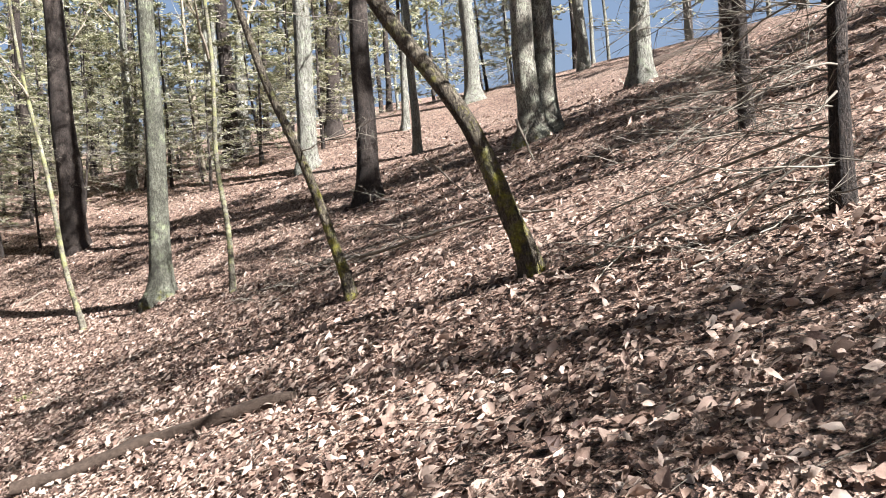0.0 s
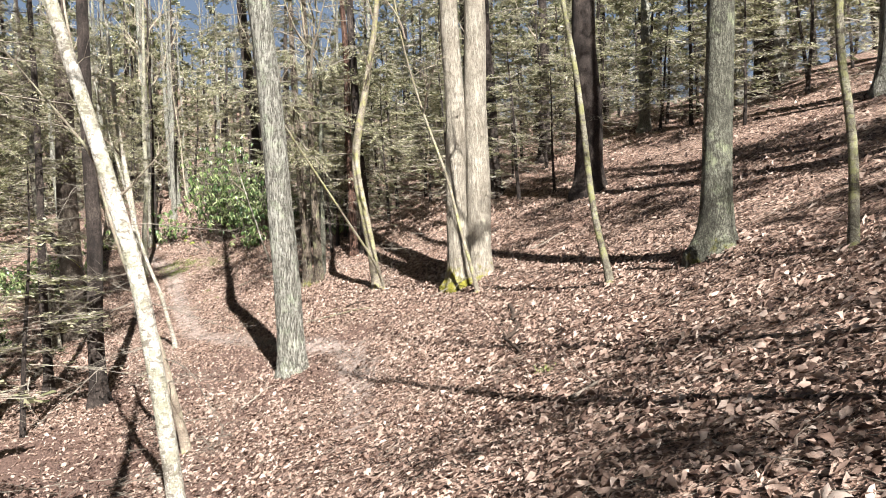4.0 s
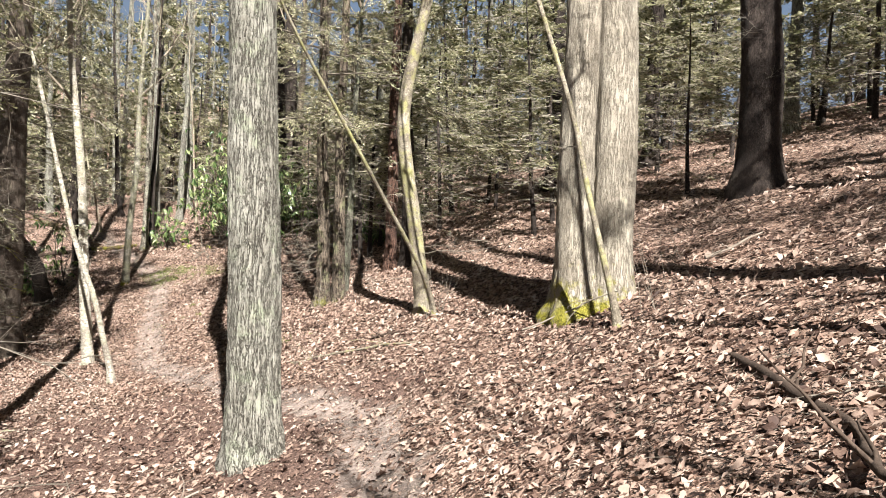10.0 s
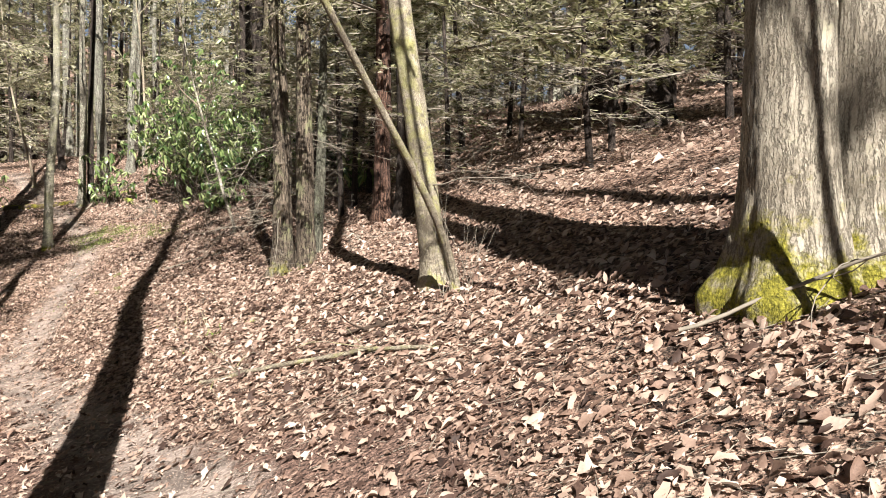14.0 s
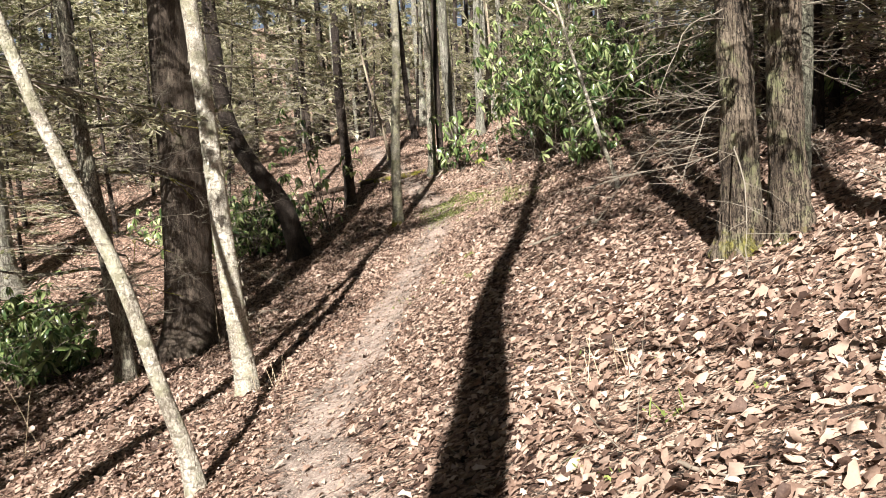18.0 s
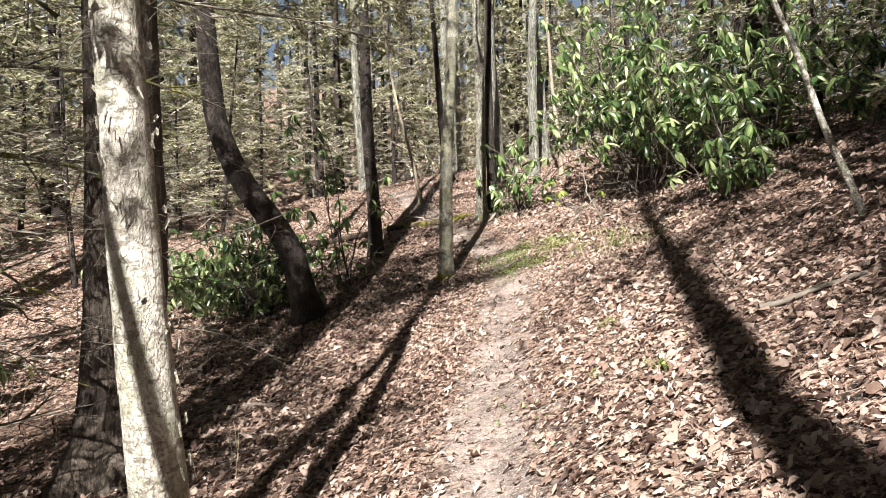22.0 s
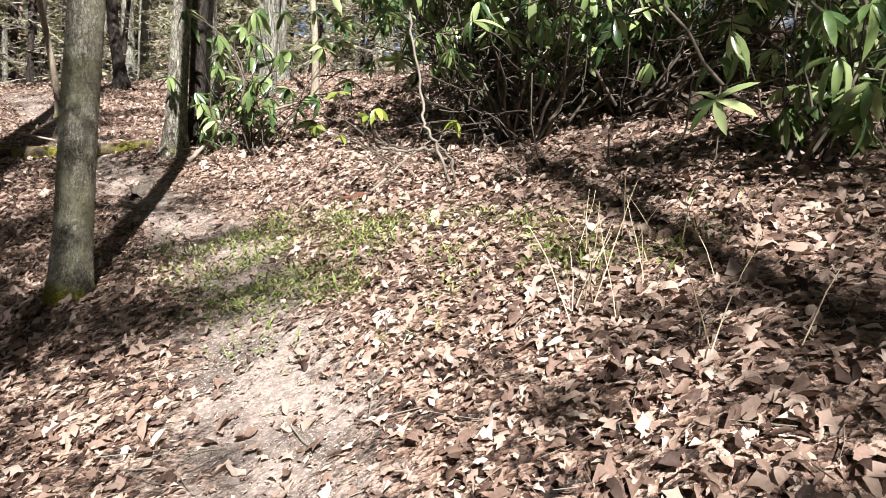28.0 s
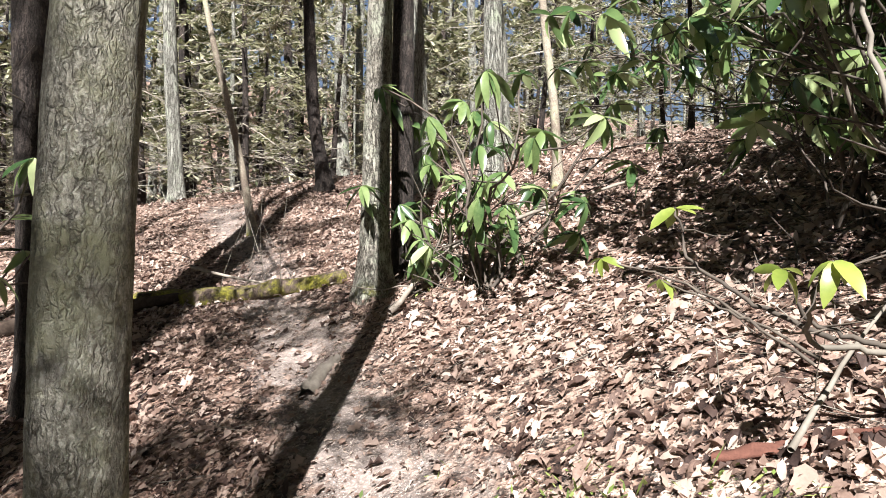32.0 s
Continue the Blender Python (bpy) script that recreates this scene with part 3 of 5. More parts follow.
    p = Pieces()
    p.tube(pts, radii, sides, wobble)
    return p.mesh(name, mat)


def twig_curve(start, direction, length, droop, n=6, curl=0.15, r=None):
    r = r or rng
    d = np.array(direction, float)
    d /= np.linalg.norm(d)
    pts = [np.array(start, float)]
    for _ in range(n - 1):
        d = d + r.normal(0, curl, 3) + np.array([0, 0, -droop])
        d /= np.linalg.norm(d)
        pts.append(pts[-1] + d * length / (n - 1))
    return np.array(pts)


def branch_mesh(name, mat, length, droop, twigs, seed, thick=0.018, sub=2, up=0.0, flat=0.25):
    """A bare branch along +x with side twigs in a rough plane."""
    r = np.random.default_rng(seed)
    p = Pieces()
    main = twig_curve((0, 0, 0), (1, 0, up), length, droop, 9, 0.14, r)
    p.tube(main, np.linspace(thick, thick * 0.18, 9), 5)
    for k in range(twigs):
        t = r.uniform(0.15, 0.97) * 8
        i = int(min(t, 7))
        at = main[i] + (main[i + 1] - main[i]) * (t - i)
        side = r.choice((-1, 1))
        d = (r.uniform(0.35, 0.9), side * r.uniform(0.4, 1.0), r.normal(0.05, flat))
        ln = length * r.uniform(0.16, 0.42) * (1.15 - t / 10)
        tw = twig_curve(at, d, ln, droop * 0.6, 5, 0.16, r)
        first = p.n
        p.f.append(np.array([(i * 5, first, first + 1)]))
        p.tube(tw[::2], (thick * 0.42, thick * 0.27, thick * 0.12), 3)
        for _ in range(sub):
            j = r.integers(1, 4)
            p.f.append(np.array([(first + 3, p.n, p.n + 1)]))
            p.tube(twig_curve(tw[2 if j > 1 else 0] if sub == 1 else tw[j], np.array(d) + r.normal(0, 0.5, 3), ln * r.uniform(0.3, 0.6), droop * 0.5, 2, 0.15, r), (thick * 0.2, thick * 0.08), 3)
    return p.mesh(name, mat)


def two_tone(name, wood, needles, twig):
    """One mesh of wood and needles, each with its own material."""
    both = Pieces()
    both.turned(Matrix.Identity(4), wood)
    count = sum(len(f) for f in both.f)
    both.turned(Matrix.Identity(4), needles)
    me = both.mesh(name, twig, False)
    me.materials.append(M_NEEDLE)
    slots = np.zeros(len(me.polygons), np.int32)
    slots[count:] = 1
    me.polygons.foreach_set("material_index", slots)
    return me


def bough_pieces(wood, leafy, at, turn, pitch, length, r, twigs, cards, size, thick=0.016, sides=4, spread=0.14):
    """A hemlock bough: a drooping stem with flat side twigs, needles along them."""
    c, sn = math.cos(turn), math.sin(turn)
    main = twig_curve(at, (c, sn, pitch), length, 0.05, 6, 0.07, r)
    keep = [0, 2, 5] if sides == 3 else slice(None)
    wood.tube(main[keep], np.linspace(thick, thick * 0.25, 6)[keep], sides)
    for k in range(twigs):
        t = r.uniform(0.12, 1.0) * 5
        i = int(min(t, 4))
        start = main[i] + (main[i + 1] - main[i]) * (t - i)
        f, g = r.uniform(0.4, 1.0), r.choice((-1, 1)) * r.uniform(0.4, 1.0)
        ln = length * r.uniform(0.16, 0.4) * (1.15 - t / 6.5)
        tw = twig_curve(start, (c * f - sn * g, sn * f + c * g, r.normal(-0.02, 0.2)), ln, 0.06, 4, 0.13, r)
        if sides == 3:
            wood.add((tw[0] + (0, 0, thick * 0.4), tw[0] - (0, 0, thick * 0.4), tw[3]), ((0, 1, 2),))
            for _ in range(3):
                b = tw[r.integers(0, 3)]
                q = tw[3] - tw[0] + r.normal(0, 0.16, 3)
                wood.add((b + (0, 0, thick * 0.3), b - (0, 0, thick * 0.3), b + q * 0.8), ((0, 1, 2),))
        else:
            wood.tube(tw[[0, 2, 3]], (thick * 0.32, thick * 0.2, thick * 0.1), 3)
        u = r.uniform(0.1, 1.0, cards) * 3
        j = np.minimum(u.astype(int), 2)
        mid = tw[j] + (tw[j + 1] - tw[j]) * (u - j)[:, None]
        along = (tw[-1] - tw[0]) / (np.linalg.norm(tw[-1] - tw[0]) + 1e-9)
        out = np.cross(along, (0, 0, 1.0))
        way = along * 0.7 + out * r.choice((-0.75, 0.75), cards)[:, None] + np.stack([np.zeros(cards), np.zeros(cards), r.normal(0, 0.3, cards)], 1)
        way /= np.linalg.norm(way, axis=1)[:, None]
        wide = np.cross(way, np.stack([r.normal(0, 0.35, cards), r.normal(0, 0.35, cards), np.ones(cards)], 1))
        wide /= np.linalg.norm(wide, axis=1)[:, None]
        sz = (size * r.uniform(0.6, 1.3, cards))[:, None]
        v = np.stack([mid, mid + way * sz + wide * sz * spread, mid + way * sz * 0.9 - wide * sz * spread], 1)
        leafy.add(v.reshape(-1, 3), np.arange(cards * 3).reshape(-1, 3))


def bough_mesh(seed):
    r, wood, leafy = np.random.default_rng(seed), Pieces(), Pieces()
    bough_pieces(wood, leafy, (0, 0, 0), 0.0, 0.05, 2.4, r, 28, 34, 0.066)
    return two_tone("bough", wood, leafy, M_TWIG)


def crown_mesh(seed, tall=8.0, first=0.9, boughs=34, twigs=7, cards=6, reach=2.3, size=0.14):
    """The whole crown of a hemlock that is seen from afar."""
    r, wood, leafy = np.random.default_rng(seed), Pieces(), Pieces()
    for k in range(boughs):
        q = (k + r.uniform(0, 1)) / boughs
        ln = reach * (1.0 - 0.75 * q) * r.uniform(0.6, 1.15)
        bough_pieces(wood, leafy, (0, 0, first + (tall - first) * q), r.uniform(0, 6.28), r.uniform(-0.3, 0.15), ln, r, twigs, cards if q > 0.12 else 3, size, 0.014, 3, 0.19)
    return two_tone("crown", wood, leafy, M_SUNLIT_TWIG)


LIMB_KINDS = [branch_mesh("limb", M_SAPLING, 3.6, -0.06, 9, 40 + k, 0.05, 2, 0.7, 0.5) for k in range(4)]
DEAD = [branch_mesh("dead_branch", M_TWIG, 2.0, 0.05, 14, 60 + k, 0.0095, 1, 0.0, 0.35) for k in range(5)]
STOUT = [branch_mesh("dead_branch", M_MAPLE, 1.6, 0.03, 9, 70 + k, 0.021, 1, 0.05, 0.35) for k in range(3)]
BOUGH = [bough_mesh(80 + k) for k in range(4)]
CROWN = [crown_mesh(120 + k, boughs=34, twigs=9, cards=11, size=0.145, first=0.5) for k in range(5)]
FAR_CROWN = [crown_mesh(140 + k, 8.0, 0.9, 26, 5, 11, 2.8, 0.28) for k in range(4)]
TREES = []


def put_branch(tree, mesh, at, turn, pitch, size, name, label=""):
    m = Matrix.Translation(at) @ Euler((rng.uniform(-0.4, 0.4), -pitch, turn)).to_matrix().to_4x4() @ Matrix.Diagonal((size, size, size, 1))
    part(name, mesh, tree, label, m)


def tree(label, x, y, r, offsets=(), kind="oak", height=18.0, mat=None, sides=16, flare=0.7, furrow=0.0, limbs=6, dead=0, boughs=0, low=None, sway=0.03, face=None, group="forest trees", crown=0.0, called="", reach=None, toward=None, far_shape=None, bough_size=1.0):
    mat = mat or {"oak": M_OAK, "hemlock": M_HEMLOCK, "maple": M_MAPLE, "birch": M_BIRCH, "sapling": M_SAPLING, "moss": M_MOSSY}[kind]
    names = {"oak": "oak_tree", "hemlock": "hemlock_tree", "maple": "maple_tree", "birch": "birch_tree", "sapling": "sapling", "moss": "mossy_tree"}
    z = ground_at(x, y) - 0.03
    seed = len(TREES)
    ob = thing(called or names[kind], pose(x, y, z), label, "sapling" if kind == "sapling" else "tree", group)
    TREES.append((x, y))
    line = smooth_path(offsets, height)
    part("trunk", trunk_mesh("trunk", line, r, height, mat, sides, flare, 4 + seed % 3, furrow, seed, sway), ob)
    first = low if low is not None else height * 0.42
    for k in range(limbs):
        h = first + (height * 0.96 - first) * (k + rng.uniform(0, 0.8)) / limbs
        at = softened(line, np.array([h]))[0]
        put_branch(ob, LIMB_KINDS[k % 4], at, rng.uniform(0, 6.28), rng.uniform(0.15, 0.7), (0.55 + 0.5 * min(1, r / 0.25)) * rng.uniform(0.7, 1.1) * (1.1 - 0.5 * h / height), "limb")
    for k in range(dead):
        h = rng.uniform(*(reach or (0.9, min(6.5, height * 0.6))))
        turn = rng.uniform(0, 6.28) if face is None else face + rng.normal(0, 0.9)
        put_branch(ob, DEAD[k % 5], softened(line, np.array([h]))[0], turn, rng.uniform(-0.3, 0.15), rng.uniform(0.5, 1.15), "dead_branch", "bare grey dead branch")
    if crown:
        k = (height - crown) / 7.1
        w = min(1.6, 0.75 + 0.055 * height) * rng.uniform(0.85, 1.15)
        part("crown", far_shape or CROWN[seed % 5], ob, "", Matrix.Translation((*softened(line, np.array([height * 0.5]))[0][:2], crown - 0.9 * k)) @ Matrix.Rotation(rng.uniform(0, 6.28), 4, "Z") @ Matrix.Diagonal((w, w, k, 1)))
    start = low if low is not None else 3.0
    for k in range(boughs):
        q = (k + rng.uniform(0, 1)) / boughs
        h = start + (height * 0.97 - start) * q
        s = (1.3 - 0.95 * q) * rng.uniform(0.75, 1.15) * min(1.35, height / 9) * bough_size
        put_branch(ob, BOUGH[k % 4], softened(line, np.array([h]))[0], rng.uniform(0, 6.28) if toward is None else toward + rng.normal(0, 0.8), rng.uniform(-0.35, 0.1), s, "bough")
    return ob


def second_trunk(ob, dx, dy, r, offsets, height, mat, sides=16, flare=0.5, furrow=0.0, seed=99):
    line = smooth_path(offsets, height)
    part("trunk", trunk_mesh("trunk", line, r, height, mat, sides, flare, 4, furrow, seed), ob, "", pose(dx, dy, 0))
    for k in range(5):
        h = height * (0.5 + 0.09 * k)
        put_branch(ob, LIMB_KINDS[k % 4], softened(line, np.array([h]))[0] + np.array([dx, dy, 0]), rng.uniform(0, 6.28), rng.uniform(0.2, 0.7), 1.0, "limb")


# hillside seen at the start
tree("young tree leaning downhill, trunk wrapped in bright moss", 0.86, 6.66, 0.095, ((-0.27, 0.03, 0.68), (-0.46, 0.06, 1.28), (-0.74, 0.09, 1.79), (-1.13, 0.14, 2.31), (-1.42, 0.17, 2.86)), "moss", 9, sides=28, flare=0.45, furrow=0.008, limbs=4, low=5.5)
tree("thin crooked leaning tree with mossy foot", -1.2, 9.18, 0.068, ((-0.23, -0.01, 0.77), (-0.35, -0.01, 1.25), (-0.57, -0.02, 2.01), (-0.86, -0.02, 2.75)), "moss", 8, flare=0.5, limbs=4, low=3.4, dead=3)
tree("slender grey sapling on the leafy slope", -4.02, 13.4, 0.058, ((0.02, 0, 1.39), (-0.09, -0.02, 2.58), (-0.09, -0.02, 4.57)), "sapling", 10, M_BLOTCH, flare=0.3, limbs=4, sway=0.05)
tree("grey oak with a flared mossy root", -6.1, 15.25, 0.225, ((0.08, 0.03, 1.81), (0.11, 0.04, 4.05)), "oak", 20, M_LICHEN_OAK, sides=32, flare=0.9, furrow=0.008)
tree("thin sapling leaning uphill, bark blotched with lichen", -7.8, 15.25, 0.06, ((-0.17, -0.03, 0.85), (-0.29, -0.05, 1.61), (-0.48, -0.09, 2.9)), "sapling", 11, M_BLOTCH, flare=0.5, limbs=4, sway=0.05)
tree("dark hemlock standing in shade with a broad flared foot", -12.5, 24.3, 0.42, ((-0.03, -0.01, 2.26), (-0.05, -0.02, 4.12)), "hemlock", 22, sides=30, flare=0.5, furrow=0.014, dead=6, boughs=20, low=6)
tree("dark hemlock trunk on the hillside", -1.7, 17.1, 0.26, ((0.05, 0, 2.39), (0.1, 0.01, 4.79)), "hemlock", 19, flare=0.6, dead=9, boughs=44, low=6.0, bough_size=1.3)
tree("grey oak further up the hillside", -4.87, 26.8, 0.38, ((0.14, 0.02, 3.17), (0.17, 0.03, 6.34)), "oak", 22, flare=0.6)
tree("short-boled grey tree on the hillside", -0.62, 23.2, 0.15, ((0.03, 0, 1.67), (-0.05, 0, 4.23)), "oak", 13, flare=0.4)
twin = tree("double-stemmed oak with dark shaded bark and mossy roots", 2.21, 16.2, 0.27, ((-0.07, 0.01, 1.67), (-0.09, 0.01, 3.2)), "oak", 21, M_MAPLE, sides=22, flare=0.9)
second_trunk(twin, 0.42, 0.25, 0.28, ((-0.06, 0.01, 1.48), (-0.04, 0.01, 3.06)), 21, M_MAPLE, 22, 0.9)
tree("grey tree high on the slope with mossy foot", 5.55, 19.0, 0.28, ((0.05, -0.02, 1.28), (0.09, -0.03, 2.46)), "oak", 18, flare=0.7)
tree("grey trunk on the ridge", 1.95, 34.0, 0.38, ((-0.02, 0, 2.66), (-0.08, 0, 4.84)), "oak", 20, flare=0.7)
tree("dark trunk on the ridge", -4.9, 34.5, 0.37, ((0.19, 0.03, 3.23), (0.38, 0.05, 6.51)), "hemlock", 20, dead=6, boughs=12, low=7)
tree("grey trunk with mossy foot near the ridge", -9.75, 36.3, 0.32, ((0.12, 0.03, 3.41), (0.19, 0.05, 6.29)), "oak", 20)
tree("slim trunk near the ridge", -1.25, 30.6, 0.17, ((0.11, 0, 2.12), (0.23, 0.01, 4.05)), "oak", 15)
tree("slim pale trunk on the slope", -14.3, 33.3, 0.22, ((0.09, 0.04, 3.55), (0.16, 0.07, 8.8)), "oak", 17)
tree("slim pale trunk on the slope", -10.5, 33.4, 0.18, ((0.1, 0.03, 3.96), (0.19, 0.06, 7.92)), "oak", 17)
tree("young hemlock with long bare drooping branches", 2.87, 5.1, 0.075, ((0.02, -0.01, 0.73), (0.04, -0.02, 1.43)), "hemlock", 9, flare=0.3, limbs=0, dead=44, boughs=30, low=3.0, bough_size=1.25, face=2.7, reach=(0.3, 2.6))
tree("young hemlock with bare twigs", 3.84, 8.8, 0.09, ((-0.01, 0, 0.59), (-0.02, 0.01, 1.15)), "hemlock", 9, flare=0.3, limbs=0, dead=26, boughs=28, low=3.2, bough_size=1.15, reach=(0.3, 3.0))
tree("dark hemlock high on the slope", 6.1, 14.3, 0.17, ((-0.06, 0.03, 0.63), (-0.12, 0.05, 1.32)), "hemlock", 16, limbs=0, dead=14, boughs=14, low=3)
# Three hemlocks added sunward of the left bank to cast shade on it.
tree("hemlock added on the bank below the trail for its shade", -25.6, 12.2, 0.15, ((0.05, 0.03, 2.0),), "hemlock", 17, limbs=0, dead=14, boughs=40, low=5.0, bough_size=0.95)
tree("hemlock added on the bank below the trail for its shade", -22.6, 12.6, 0.12, ((-0.05, 0.03, 2.0),), "hemlock", 17, limbs=0, dead=14, boughs=44, low=11.0, bough_size=0.85)
tree("hemlock added on the bank below the trail for its shade", -19.5, 12.4, 0.19, ((0.03, 0.02, 6.0), (0.0, 0.05, 14.0)), "hemlock", 21, limbs=0, dead=6, boughs=30, low=14.5, bough_size=0.62)
# Two unseen young hemlocks, added to shade the ground right of the start.
tree("unseen young hemlock added to shade the start of the trail", 5.4, 0.3, 0.08, ((0.05, 0.02, 2.0),), "hemlock", 4.6, limbs=0, dead=4, boughs=40, low=1.0, bough_size=1.4)
tree("unseen young hemlock added to shade the start of the trail", 5.9, 1.4, 0.08, ((-0.05, 0.02, 2.0),), "hemlock", 4.4, limbs=0, dead=4, boughs=40, low=1.0, bough_size=1.4)
# Tall hemlocks added out of view, their crowns blocking sun from the hillside.
for x, y, h, low in ((10.2, 8.6, 17, 6.5), (13.0, 10.6, 19, 7.0), (15.5, 7.4, 18, 8.0)):
    tree("unseen tall hemlock added uphill to shade the slope, heavy with needles", x, y, 0.2, ((0.05, 0.03, 3.0),), "hemlock", h, limbs=0, dead=4, crown=low)
# Two more added hemlocks that deepen the shade on the bank.
for x, y, h, low in ((-21.6, 10.8, 18, 6.5), (-24.2, 10.4, 17, 6.0)):
    tree("hemlock added on the bank below the trail for its shade", x, y, 0.16, ((0.04, 0.03, 3.0),), "hemlock", h, limbs=0, dead=8, boughs=36, low=low, bough_size=0.95)
# beside the trail
tree("big grey oak with deeply furrowed bark beside the trail", -14.4, 13.97, 0.28, ((-0.06, -0.06, 2.6), (-0.08, -0.1, 4.4), (-0.17, -0.28, 6.5), (-0.34, -0.56, 10.0), (-0.28, -0.46, 14.0)), "oak", 24, sides=120, flare=0.38, furrow=0.017, limbs=9)
tree("mottled pale birch leaning over the downhill bank", -8.52, 7.66, 0.082, ((-0.05, -0.06, 1.0), (-0.16, -0.2, 2.4), (-0.36, -0.45, 3.7), (-0.56, -0.68, 4.8)), "birch", 12, sides=28, flare=0.35, limbs=4)
tree("thin dark sapling leaning against the slope", -12.8, 10.45, 0.075, ((-0.21, -0.36, 1.88), (-0.36, -0.61, 2.78), (-0.47, -0.8, 3.65)), "sapling", 7, flare=0.3, limbs=3, dead=16, reach=(0.9, 3.8))
tree("sunlit pale trunk beside the start of the trail", -6.15, 5.2, 0.125, ((-0.03, -0.02, 2.0), (-0.1, -0.1, 4.0)), "birch", 14, sides=28, flare=0.4, limbs=4)
oak = tree("twin-stemmed pale oak with bright yellow-green moss round its root", -13.05, 18.15, 0.262, ((0, 0, 1.77), (-0.02, -0.01, 3.24)), "oak", 25, M_OAK_MOSSY, 96, 0.7, 0.011, limbs=7)
second_trunk(oak, 0.29, 0.38, 0.315, ((0.03, 0.01, 1.77), (0.04, 0.02, 3.32)), 25, M_OAK_MOSSY, 96, 0.6, 0.011)
tree("thin spotted sapling leaning across the big oak", -11.98, 17.39, 0.043, ((-0.21, -0.1, 0.95), (-0.42, -0.2, 1.8), (-0.62, -0.3, 2.6), (-0.84, -0.46, 3.4), (-1.04, -0.56, 4.2)), "sapling", 9, M_PALE, 14, 0.6, limbs=3, low=3.6, dead=2, sway=0.05)
tree("crooked pale tree with a lit mossy foot", -16.96, 19.45, 0.148, ((-0.16, -0.14, 1.43), (-0.33, -0.28, 2.7), (-0.4, -0.35, 3.47), (-0.33, -0.29, 4.42), (-0.23, -0.2, 5.04)), "maple", 13, M_PALE, 26, 0.5, 0.006, limbs=4, dead=2)
tree("slim pale stem leaning far over from a tangle of roots", -16.48, 19.2, 0.042, ((0.01, -0.12, 0.4), (0.03, -0.55, 1.0), (0.08, -1.5, 2.0), (0.13, -2.4, 3.0), (0.2, -3.6, 4.3)), "sapling", 6.5, M_PALE, 16, 0.6, limbs=3, low=4.6, sway=0.02)
hem = tree("shaggy twin hemlock with many dead side branches", -21.38, 20.7, 0.15, ((-0.04, -0.05, 1.96), (-0.08, -0.1, 3.8)), "hemlock", 15, M_SHAGGY, 84, flare=0.75, furrow=0.026, limbs=0, dead=60, boughs=34, low=4.6, bough_size=1.0)
# Extra high boughs, added to shade the slope right of the trail.
for k, (h, turn, size) in enumerate(((6.4, -1.7, 1.4), (6.9, -1.2, 1.3), (7.4, -2.0, 1.4), (7.9, -1.5, 1.3), (8.6, -1.9, 1.3), (9.3, -1.4, 1.2))):
    put_branch(hem, BOUGH[k % 4], (-0.1, -0.15, h), turn, -0.05, size, "bough")
second_trunk(hem, 0.33, 0.22, 0.145, ((-0.03, -0.04, 1.83), (-0.05, -0.06, 3.64)), 14, M_SHAGGY, 72, 0.75, 0.022)
second_trunk(hem, -0.05, 0.75, 0.09, ((0.03, 0.04, 1.83), (0.05, 0.06, 3.64)), 11, M_LICHEN_OAK, 24, 0.5, 0.008)
tree("mottled birch stem leaning out from the trail's edge", -22.18, 16.1, 0.062, ((0.0, -0.06, 0.35), (0, -0.25, 0.9), (0, -0.36, 1.55), (0, -0.55, 2.1), (0, -0.76, 2.65)), "birch", 9, sides=24, flare=0.5, limbs=3, low=5)
torn = tree("white birch with curling torn bark at the trail's edge", -25.0, 16.84, 0.122, ((-0.01, -0.1, 1.36), (-0.02, -0.18, 2.4), (-0.05, -0.29, 3.6), (-0.2, -0.62, 7.5)), "birch", 13, sides=48, flare=0.3, furrow=0.006, limbs=4)


def bark_curls(ob, offsets, radius, count, seed):
    """Thin strips of torn bark that curl away from a trunk."""
    r = np.random.default_rng(seed)
    shapes = []
    for k in range(4):
        p = Pieces()
        a = np.linspace(0, r.uniform(2.2, 4.2), 7)
        c = r.uniform(0.005, 0.011)
        tall = r.uniform(0.01, 0.03)
        x, y = c * (1 - np.cos(a)), c * np.sin(a)
        v = np.concatenate([np.stack([x, y, np.full(7, -tall) + r.normal(0, 0.006, 7)], 1), np.stack([x, y, np.full(7, tall) + r.normal(0, 0.006, 7)], 1)])
        p.add(v, [(i, i + 1, 8 + i, 7 + i) for i in range(6)])
        shapes.append(p.mesh("bark_curl", M_BIRCH))
    line = smooth_path(offsets, 13)
    for k in range(count):
        h = r.uniform(0.4, 4.2)
        a = r.uniform(0, 6.283)
        c = softened(line, np.array([h]))[0]
        q = radius * (1.02 - 0.04 * h) + 0.002 + radius * 0.3 * math.exp(-h / 0.25)
        part("bark_curl", shapes[k % 4], ob, "", Matrix.Translation((c[0] + math.cos(a) * q, c[1] + math.sin(a) * q, h)) @ Euler((r.normal(0, 0.3), r.normal(0, 0.3), a)).to_matrix().to_4x4())


bark_curls(torn, ((-0.01, -0.1, 1.36), (-0.02, -0.18, 2.4), (-0.03, -0.26, 3.6)), 0.122, 150, 3)
giant = tree("massive dark hemlock below the trail with flared roots", -29.5, 16.5, 0.4, ((0, 0.01, 2.18), (0, 0.03, 4.63)), "hemlock", 25, M_GIANT, sides=64, flare=0.75, furrow=0.012, dead=52, boughs=44, reach=(1.2, 6.5), low=6.0, bough_size=0.85)
